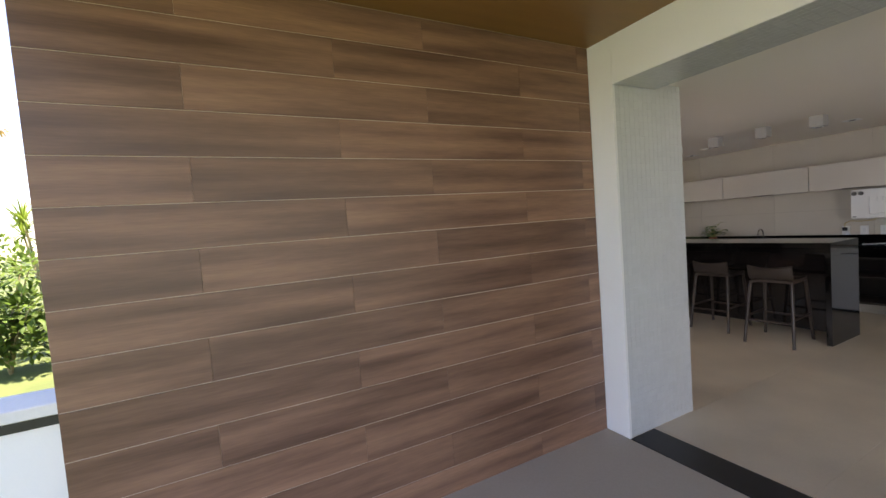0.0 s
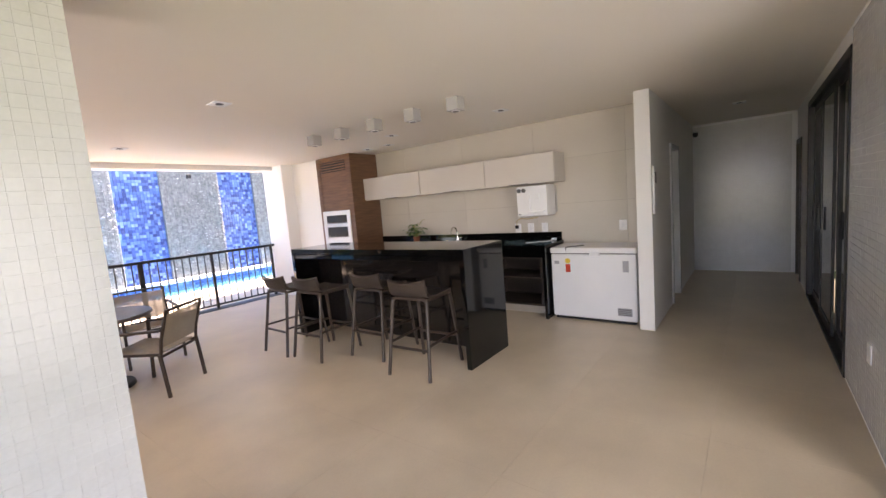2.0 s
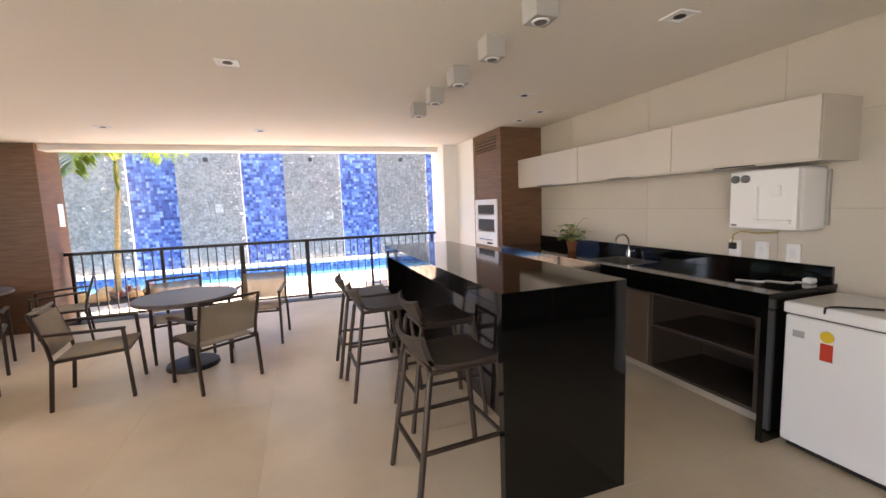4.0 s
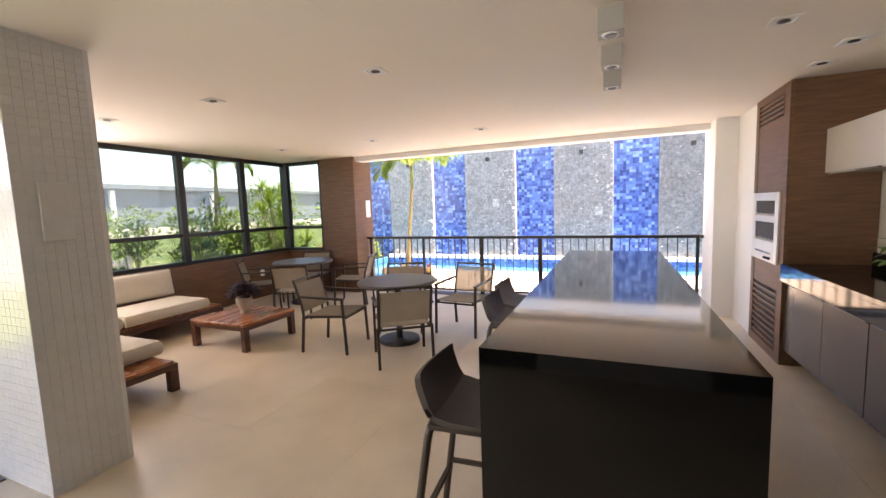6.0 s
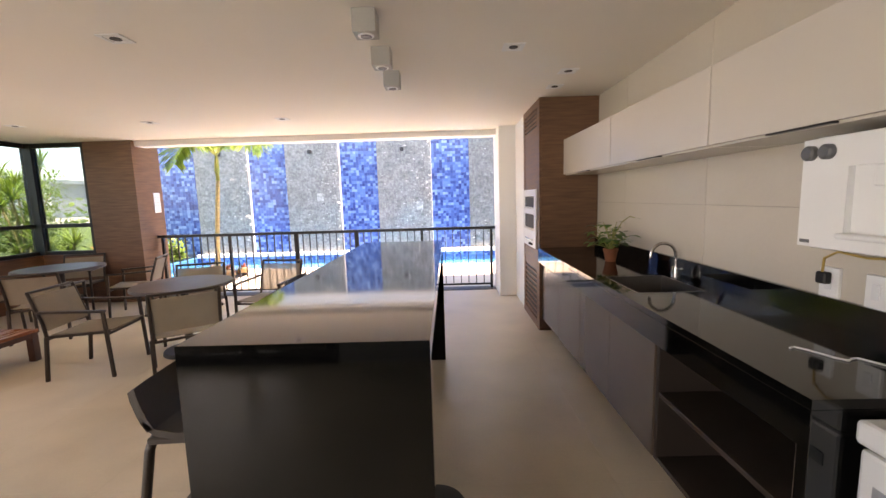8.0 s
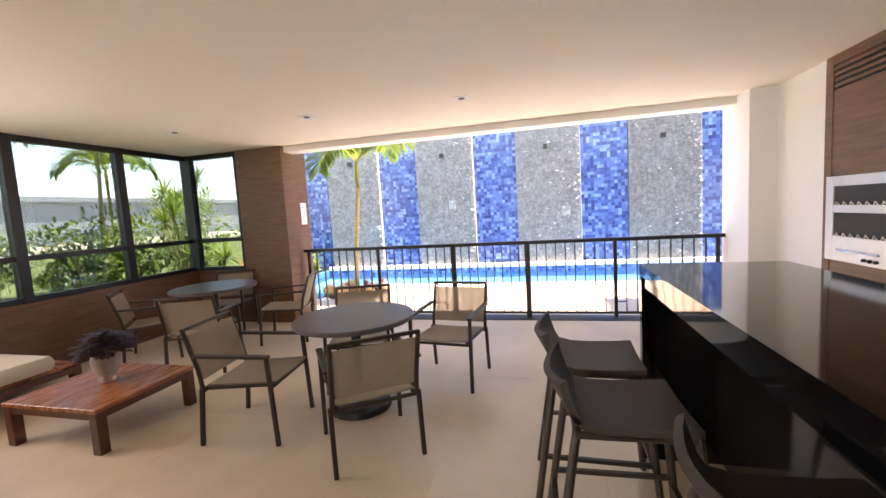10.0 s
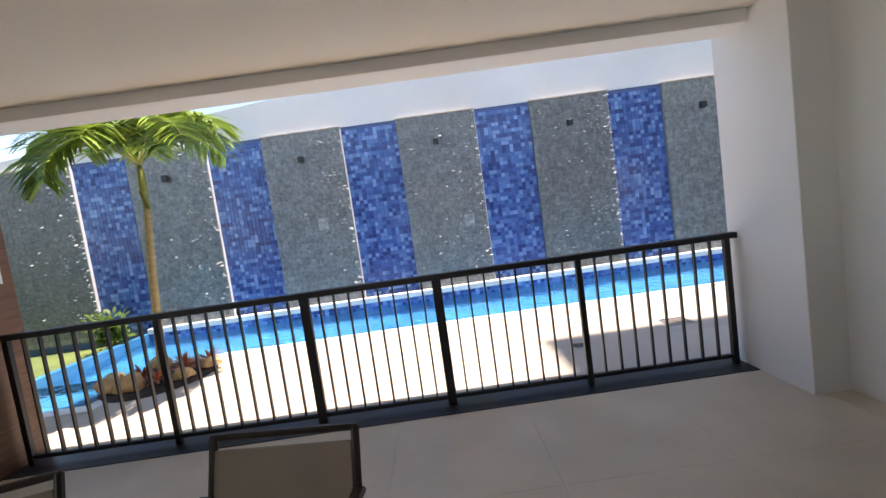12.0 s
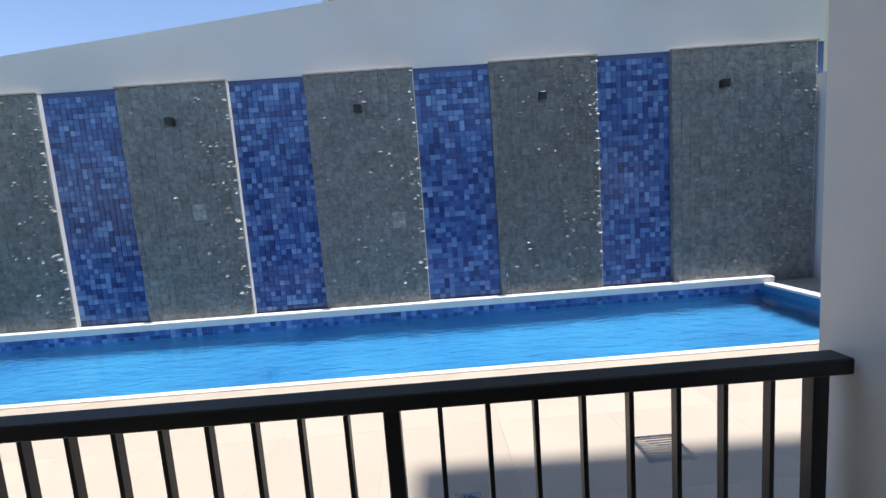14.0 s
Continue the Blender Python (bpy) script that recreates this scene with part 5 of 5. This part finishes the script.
SH = ((-8.6, 9.5, 2.0, 1.5), (-10.5, 8.4, 1.7, 1.4), (-4.4, 8.7, 2.2, 1.5), (-3.1, 8.7, 2.0, 1.2), (-6.5, 10.5, 2.3, 1.8), (-4.0, 4.0, 1.2, 1.3), (-1.6, 8.2, 0.95, 0.9), (-0.9, 9.3, 0.95, 0.9), (-4.6, 11.4, 2.3, 1.4), (-5.6, 12.4, 2.8, 1.9), (-1.1, 12.2, 0.7, 0.6), (-3.2, 3.0, 1.0, 1.2))
for k, (x, y, h, w) in enumerate(SH):
    shrub(x, y, h, w, 1700 if h > 1 else 500, 100 + k, "leafy bright green garden shrub")
for k, (x, y, h) in enumerate(((-1.9, 9.0, 2.1), (-2.9, 10.0, 2.7), (-1.3, 8.9, 1.1))):
    t = thing("spiky_dracaena", "dracaena with spiky green leaf heads in the garden", "plant", (x, y, -0.15), group="dracaenas behind the corner window")
    r = random.Random(200 + k)
    for j in range(4):
        a = 1.57 * j + r.uniform(-0.5, 0.5)
        tip = Vector((0.35 * math.cos(a), 0.35 * math.sin(a), h * r.uniform(0.65, 1.0)))
        part("stem", tube(bmesh.new(), [(0, 0, 0), (tip.x * 0.5, tip.y * 0.5, tip.z * 0.6), tip], 0.03, 7, [1, 0.8, 0.6]), M_TRUNK, t)
        bm = bmesh.new()
        for q in range(70):
            b, el = r.uniform(0, 6.283), r.uniform(-0.3, 1.5)
            leaf(bm, tip, (math.cos(b) * math.cos(el), math.sin(b) * math.cos(el), math.sin(el)), r.uniform(0.38, 0.6), 0.04, 0.45, seg=3)
        part("leaf_head", bm, M_PALMLEAF, t)
palm("tall palm with straw-coloured old fronds in the garden", -4.6, 9.3, (0.1, 0.1), 3.6, 10, 1.6, 9, M_DRYLEAF)
palm("green garden palm behind the shrubs", -7.0, 11.5, (-0.2, 0.1), 3.4, 11, 1.7, 11)
for k, (x, y) in enumerate(((-0.75, 8.55), (-0.2, 8.75))):
    p = thing("garden_pot", "large white rounded garden pot with a small plant", "pot", (x, y, -0.008), group="white pots outside the corner window")
    part("pot", lathe(bmesh.new(), (0, 0, 0), ((0.20, 0), (0.30, 0.15), (0.33, 0.40), (0.27, 0.62), (0.29, 0.66), (0.26, 0.66), (0.25, 0.60)), 28), M_COPING, p, "", True)
    part("soil", lathe(bmesh.new(), (0, 0, 0.58), ((0.25, 0), (0.25, 0.02)), 20), M_SOIL, p)
    bm = bmesh.new()
    for q in range(70):
        a, el = rnd.uniform(0, 6.283), rnd.uniform(0.2, 1.4)
        leaf(bm, (0.12 * math.cos(a), 0.12 * math.sin(a), 0.60), (math.cos(a) * math.cos(el), math.sin(a) * math.cos(el), math.sin(el)), rnd.uniform(0.15, 0.3), 0.05, 0.7, seg=3)
    part("plant", bm, M_REDLEAF if k else M_SHRUBLEAF, p)
fence = thing("garden_fence", "low grey slatted fence in the garden", "fence", (-2.4, 3.9, -0.15))
for k in range(24):
    part("slat", B((-0.015, -1.6 + 0.14 * k, 0.08), (0.015, -1.52 + 0.14 * k, 0.95), 0.003), M_FENCE, fence)
for z in (0.2, 0.82):
    part("rail", B((0.016, -1.65, z), (0.05, 1.75, z + 0.07), 0.003), M_FENCE, fence)
for y in (-1.65, 0.05, 1.7):
    part("post", B((0.05, y, 0), (0.12, y + 0.07, 1.0), 0.003), M_FENCE, fence)
structure("wall_garden", boxes(((-9.2, -6.0, -0.2), (-9.0, 4.2, 1.35))), M_OUTWHITE, "low pale garden wall", "wall")
structure("wall_parapet", boxes(((-3.2, 2.40, -0.15), (-0.66, 2.60, 0.88))), M_WHITE, "white low parapet beside the porch", "wall")
structure("parapet_band", boxes(((-3.2, 2.385, 0.88), (-0.66, 2.615, 0.93))), M_SILL, "dark band under the parapet cap", "trim")
structure("parapet_cap", boxes(((-3.2, 2.36, 0.93), (-0.66, 2.64, 0.985)), bev=0.005), M_COPING, "white stone parapet cap", "coping")
structure("road", boxes(((-68, -80, -0.16), (-34, 110, -0.14))), M_DECK, "far pale concrete road beyond the lawn", "road")
fb = thing("apartment_building", "distant cream apartment building behind the pool wall", "building", (16, 34, -0.15))
part("wall", boxes(((-14.8, -4, 0), (14, 4, 26))), M_FARBUILD, fb)
part("whitewash", boxes(((-14.8, -4.02, 9.0), (-10.2, -4.0, 17.5))), M_OUTWHITE, fb, "patch of old white paint")
r = random.Random(31)
for px, pz, pw, ph in ((-10.5, 13.6, 0.45, 0.9), (-10.9, 12.4, 0.6, 0.4), (-13.3, 12.5, 0.45, 0.25), (-12.4, 13.5, 0.30, 0.12), (-14.3, 12.9, 0.2, 0.5), (-12.0, 12.2, 0.5, 0.15), (-9.6, 14.4, 0.5, 0.5)):
    bm = bmesh.new()
    ring = [(px + pw * math.cos(a) * r.uniform(0.6, 1.1), pz + ph * math.sin(a) * r.uniform(0.6, 1.1)) for a in [0.449 * k for k in range(14)]]
    front = [bm.verts.new((x, -4.04, z)) for x, z in ring]
    back = [bm.verts.new((x, -4.005, z)) for x, z in ring]
    bm.faces.new(front)
    for k in range(14):
        bm.faces.new((front[k], back[k], back[(k + 1) % 14], front[(k + 1) % 14]))
    part("peeled_patch", bm, M_POTPLASTER, fb, "peeled patch of bare plaster")
for i in range(7):
    for j in range(6):
        part("window", B((-12 + 3.6 * i, -4.06, 15.0 + 1.75 * j), (-10.6 + 3.6 * i, -4.0, 16.1 + 1.75 * j)), M_DARKGLASS, fb)
part("roof", boxes(((-15.1, -4.3, 26), (14.3, 4.3, 26.5))), M_OUTWHITE, fb)
fw = thing("far_hall", "long pale grey hall far beyond the garden", "building", (-75, 30, -0.15))
part("wall", boxes(((-6, -70, 0), (6, 90, 6.6))), M_FARGREY, fw)
bm = bmesh.new()
for k in range(9):
    tube(bm, [(6.2, -60 + 18 * k, 0), (6.2, -60 + 18 * k, 6.4)], 0.5, 8)
part("pilasters", bm, M_OUTWHITE, fw)
part("roof", boxes(((-6.6, -71, 6.6), (6.8, 91, 7.4))), M_FARGREY, fw)
r = random.Random(5)
bm = bmesh.new()
for k in range(110):
    a = r.uniform(1.62, 3.6)
    d = r.uniform(40, 60)
    c = Vector((d * math.cos(a), 6 + d * math.sin(a), r.uniform(0.3, 1.8)))
    for q in range(16):
        v = Vector((r.gauss(0, 1.1), r.gauss(0, 1.1), r.gauss(0, 0.7)))
        leaf(bm, c + v, (r.uniform(-1, 1), r.uniform(-1, 1), r.uniform(-0.3, 0.6)), r.uniform(0.5, 1.0), r.uniform(0.4, 0.7), 0.4, seg=2)
tagged(part("far_trees", bm, M_SHRUBLEAF), "far belt of green trees beyond the garden", "trees", kind="stuff")


# ---- pieces: tiles, planks, stones ----
def tile_mesh(name, sx, sy, sz, material, bev=0.0015):
    """A tile with a bevelled rim, its back left open; built flat, face up."""
    x, y = sx / 2, sy / 2
    v = [(-x, -y, 0), (x, -y, 0), (x, y, 0), (-x, y, 0), (-x, -y, sz - bev), (x, -y, sz - bev), (x, y, sz - bev), (-x, y, sz - bev),
         (-x + bev, -y + bev, sz), (x - bev, -y + bev, sz), (x - bev, y - bev, sz), (-x + bev, y - bev, sz)]
    f = [(8, 9, 10, 11)] + [(a + i, a + (i + 1) % 4, a + 4 + (i + 1) % 4, a + 4 + i) for a in (0, 4) for i in range(4)]
    me = bpy.data.meshes.new(name)
    me.from_pydata(v, [], f)
    me.materials.append(material)
    return me


def piece(name, me, m, parent):
    ob = new(name, me)
    ob.parent = parent
    ob.matrix_basis = m
    return ob


def field(name, cells, m, material, parent, label, bev=0.002, uneven=0.0):
    """Many small pieces in one mesh: cells are (u, v, width, height, thickness), laid by the matrix m."""
    vs, fs = [], []
    rt = random.Random(len(cells))
    for u, v, w, h, t in cells:
        b = len(vs)
        for (dx, dy, dz) in ((0, 0, 0), (w, 0, 0), (w, h, 0), (0, h, 0)):
            vs.append((u + dx, v + dy, 0))
        for (dx, dy) in ((bev, bev), (w - bev, bev), (w - bev, h - bev), (bev, h - bev)):
            vs.append((u + dx, v + dy, t + (rt.uniform(0, uneven) if uneven else 0)))
        fs += [(b + 4, b + 5, b + 6, b + 7)] + [(b + i, b + (i + 1) % 4, b + 4 + (i + 1) % 4, b + 4 + i) for i in range(4)]
    me = bpy.data.meshes.new(name)
    me.from_pydata([m @ Vector(p) for p in vs], [], fs)
    me.materials.append(material)
    ob = new(name, me)
    ob.parent = parent
    return tagged(ob, label, kind="stuff")


FACE_S = Matrix(((1, 0, 0, 0), (0, 0, -1, 0), (0, 1, 0, 0), (0, 0, 0, 1)))      # u along x, v up, facing -y
FACE_N = Matrix(((-1, 0, 0, 0), (0, 0, 1, 0), (0, 1, 0, 0), (0, 0, 0, 1)))      # u along -x, v up, facing +y
FACE_E = Matrix(((0, 0, 1, 0), (1, 0, 0, 0), (0, 1, 0, 0), (0, 0, 0, 1)))       # u along y, v up, facing +x
FACE_W = Matrix(((0, 0, -1, 0), (-1, 0, 0, 0), (0, 1, 0, 0), (0, 0, 0, 1)))     # u along -y, v up, facing -x

# floor tiles
P = 0.937
me = tile_mesh("floor_tile", P - 0.001, P - 0.001, 0.006, M_FLOOR, 0.0003)
for i in range(13):
    for j in range(9):
        x, y = -0.071 + P * (i + 0.5), -0.87 + P * (j + 0.5)
        if y < 7.5 and (x > 2.74 or y > 2.2):
            piece("floor_tile", me, Matrix.Translation((x, y, -0.006)), floor)
# deck slabs
me = tile_mesh("deck_slab", 0.7594, 0.7594, 0.008, M_DECK, 0.0006)
for i in range(14):
    for j in range(3):
        piece("deck_slab", me, Matrix.Translation((1.68 + 0.76 * i, 8.22 + 0.76 * j, -0.008)), deck)
for i in range(2):
    piece("deck_slab", me, Matrix.Translation((-0.25 + 0.76 * i, 8.12, -0.008)), deck)
# wall planks
RH = 0.2075
meshes = {}
for k in range(0, 15):
    z0 = max(-0.045 + RH * k, 0.0)
    z1 = min(-0.045 + RH * (k + 1), 2.84)
    if z1 - z0 < 0.02:
        continue
    cuts = [-0.62] + [x for x in ((-0.58, 0.62, 1.84) if k % 2 == 0 else (-0.07, 1.15, 2.37)) if -0.5 < x < 2.44] + [2.478]
    for a, b in zip(cuts, cuts[1:]):
        key = (round(b - a, 3), round(z1 - z0, 3))
        if key not in meshes:
            meshes[key] = tile_mesh("wall_plank", b - a - 0.0008, z1 - z0 - 0.0038, 0.004, M_PLANK, 0.001)
        piece("wall_plank", meshes[key], Matrix.Translation(((a + b) / 2, 2.147, (z0 + z1) / 2)) @ FACE_S, wood_wall)
# kitchen wall tiles
kw = bpy.data.objects["wall_kitchen"]
meshes = {}
for i in range(5):
    for j in range(5):
        y0, y1 = max(0.87, -0.1 + 1.2 * i), min(5.39, -0.1 + 1.2 * (i + 1))
        z0, z1 = max(0.0, 0.84 + 0.6 * (j - 2)), min(2.568, 0.84 + 0.6 * (j - 1))
        if y1 - y0 < 0.05 or z1 - z0 < 0.05:
            continue
        key = (round(y1 - y0, 3), round(z1 - z0, 3))
        if key not in meshes:
            meshes[key] = tile_mesh("wall_tile", y1 - y0 - 0.0035, z1 - z0 - 0.0035, 0.004, M_GREIGE, 0.001)
        piece("wall_tile", meshes[key], Matrix.Translation((8.215, (y0 + y1) / 2, (z0 + z1) / 2)) @ FACE_W, kw)
# white mosaic on the entrance column, the right wall and the corridor end
def mosaic_cells(w, h, s, g, t=0.0016):
    nu, nv = int(w / s), int(h / s)
    return [(i * s + g / 2, j * s + g / 2, s - g, s - g, t) for i in range(nu) for j in range(nv)]


field("mosaic", mosaic_cells(0.745, 2.57, 0.0494, 0.0012), Matrix.Translation((2.502, 1.95, 0)) @ FACE_S, M_MOSAIC, entry_col, "white glass mosaic", 0.0006, 0.0007)
FACE_D = Matrix(((1, 0, 0, 0), (0, -1, 0, 0), (0, 0, -1, 0), (0, 0, 0, 1)))
field("mosaic", mosaic_cells(0.445, 2.62, 0.0494, 0.0012), Matrix.Translation((2.485, 1.935, 2.52)) @ FACE_D, M_MOSAIC, bpy.data.objects["wall_header"], "white glass mosaic", 0.0006, 0.0007)
field("mosaic", mosaic_cells(0.42, 2.57, 0.0494, 0.0012), Matrix.Translation((3.24, 1.95, 0)) @ FACE_E, M_MOSAIC, entry_col, "white glass mosaic", 0.0006, 0.0007)
field("mosaic", mosaic_cells(0.74, 2.57, 0.0494, 0.0012), Matrix.Translation((3.24, 2.37, 0)) @ FACE_N, M_MOSAIC, entry_col, "white glass mosaic", 0.0006, 0.0007)
field("mosaic", mosaic_cells(1.40, 2.52, 0.0494, 0.0012), Matrix.Translation((6.9, -0.70, 0.02)) @ FACE_N, M_MOSAIC, bpy.data.objects["wall_right"], "white glass mosaic", 0.0006, 0.0007)
field("mosaic", mosaic_cells(1.38, 2.55, 0.0494, 0.0012), Matrix.Translation((11.4, 0.70, 0.01)) @ FACE_W, M_MOSAIC, bpy.data.objects["wall_corridor_end"], "white glass mosaic", 0.0006, 0.0007)
# blue mosaic bands and stone bands of the pool wall
r = random.Random(11)
S = 1.07 / 14


def band_cells(h):
    """Square tiles, some of them doubled sideways or upright."""
    nv = int(h / S)
    used, out = set(), []
    for j in range(nv):
        for i in range(14):
            if (i, j) in used:
                continue
            w = hh = 1
            q = r.random()
            if q < 0.07 and i < 13 and (i + 1, j) not in used:
                w = 2
            elif q < 0.13 and j < nv - 1:
                hh = 2
            for a in range(w):
                for b in range(hh):
                    used.add((i + a, j + b))
            out.append((i * S + 0.002, j * S + 0.002, w * S - 0.003, hh * S - 0.003, 0.006 + r.uniform(0, 0.003)))
    return out


def stone_cells(w, h):
    out, v = [], 0.0
    cols = []
    u = 0.0
    while u < w - 0.06:
        cw = min(r.choice((0.07, 0.10, 0.13, 0.18)), w - u)
        cols.append((u, cw))
        u += cw
    for u, cw in cols:
        v = 0.0
        while v < h - 0.02:
            hh = min(r.choice((0.05, 0.08, 0.12, 0.17)), h - v)
            out.append((u + 0.0007, v + 0.0007, cw - 0.0014, hh - 0.0014, 0.0135 + r.choice((0, 0.0018, 0.0035, 0.006))))
            v += hh
    return out


for k in range(-1, 4):
    x0 = 0.90 + PERIOD * k
    if k < 4 and x0 < 10:
        cells = band_cells(3.31)
        m = Matrix.Translation((x0, PW + 0.06, 0.10)) @ FACE_S
        near = cells[:294] if k == 2 else []
        meshes = {}
        for u, v, w, h, t in near:
            key = (round(w, 4), round(h, 4))
            if key not in meshes:
                meshes[key] = tile_mesh("mosaic_tile", w, h, 0.0075, M_BLUE, 0.002)
            piece("mosaic_tile", meshes[key], m @ Matrix.Translation((u + w / 2, v + h / 2, 0)), wall_pool)
        field("blue_mosaic", cells[len(near):], m, M_BLUE, wall_pool, "blue glass mosaic of mixed shades")
for k in range(-2, 4):
    x0, x1 = 0.90 + PERIOD * k + 1.075, 0.90 + PERIOD * (k + 1) - 0.01
    if k == 3:
        x1 = 11.93
    # the sun on the band's side face is put in as a white strip
    part("sunlit_edge", B((x1 + 0.001, PW - 0.012, 0.10), (x1 + 0.010, PW + 0.05, 3.44)), M_COPING, wall_pool, "white strip painting the sunlit side of the stone band")
    part("band_cap", B((x0 - 0.004, PW - 0.045, 3.441), (x1 + 0.014, PW + 0.049, 3.468), 0.003), M_POTPLASTER, wall_pool, "thin pale ledge on the stone band")
    slab = part("stone_backing", B((x0, PW - 0.014, 0.0), (x1, PW + 0.06, 3.44)), M_SLATE, wall_pool)
    cells = stone_cells(x1 - x0, 3.34)
    m = Matrix.Translation((x0, PW - 0.014, 0.10)) @ FACE_S
    near = cells[:280] if k == 1 else []
    meshes = {}
    for u, v, w, h, t in near:
        key = (round(w, 3), round(h, 3), round(t * 400))
        if key not in meshes:
            meshes[key] = tile_mesh("stone", w, h, t, M_SLATE, 0.0007)
        piece("stone", meshes[key], m @ Matrix.Translation((u + w / 2, v + h / 2, 0)), wall_pool)
    if cells[len(near):]:
        field("rough_stones", cells[len(near):], m, M_SLATE, wall_pool, "rough green-grey stones", 0.0007)
    if k in (0, 1):
        u, v = ((0.85, 1.54), (1.08, 1.22))[k]
        part("pale_stone", B((x0 + u, PW - 0.042, v), (x0 + u + 0.19, PW - 0.0145, v + 0.23), 0.004), M_CHIP, wall_pool, "pale square stone")
    # jutting chips, pale to paint in sun glints, more towards the band's outer edge
    vs, fs = [], []
    for q in range(190):
        u = (x1 - x0) * (1 - 0.35 * r.random() ** 2) - 0.045 if q % 4 else r.uniform(0.02, x1 - x0 - 0.06)
        v, w, h = r.uniform(0.1, 3.3), r.uniform(0.015, 0.085), r.uniform(0.010, 0.045)
        d, c = r.uniform(0.5, 1.1) * h, len(vs)
        vs += [m @ Vector(p) for p in ((u, v, 0.014), (u + w, v + r.uniform(-0.004, 0.004), 0.014), (u + w * 0.7, v + h, 0.014), (u + w * 0.2, v + h * 0.8, 0.014), (u + w * 0.2, v + 0.002, 0.015 + d), (u + w * 0.8, v + 0.001, 0.015 + d * 0.7))]
        fs += [(c + 3, c + 4, c + 5, c + 2), (c, c + 4, c + 3), (c + 1, c + 2, c + 5), (c, c + 1, c + 5, c + 4)]
    me = bpy.data.meshes.new("stone_chips")
    me.from_pydata(vs, [], fs)
    me.materials.append(M_CHIP)
    chips = new("stone_chips", me)
    chips.parent = wall_pool
    tagged(chips, "jutting chips of the rough stones, coloured pale as sun glints", kind="stuff")
# waterline band of the pool
field("waterline_mosaic", [(i * S + 0.002, j * S - 0.15, S - 0.004, S - 0.004, 0.006) for i in range(int(11.8 / S)) for j in range(2)], Matrix.Translation((-0.74, 12.58, 0.0)) @ FACE_S, M_BLUE, wall_pool, "blue waterline mosaic")
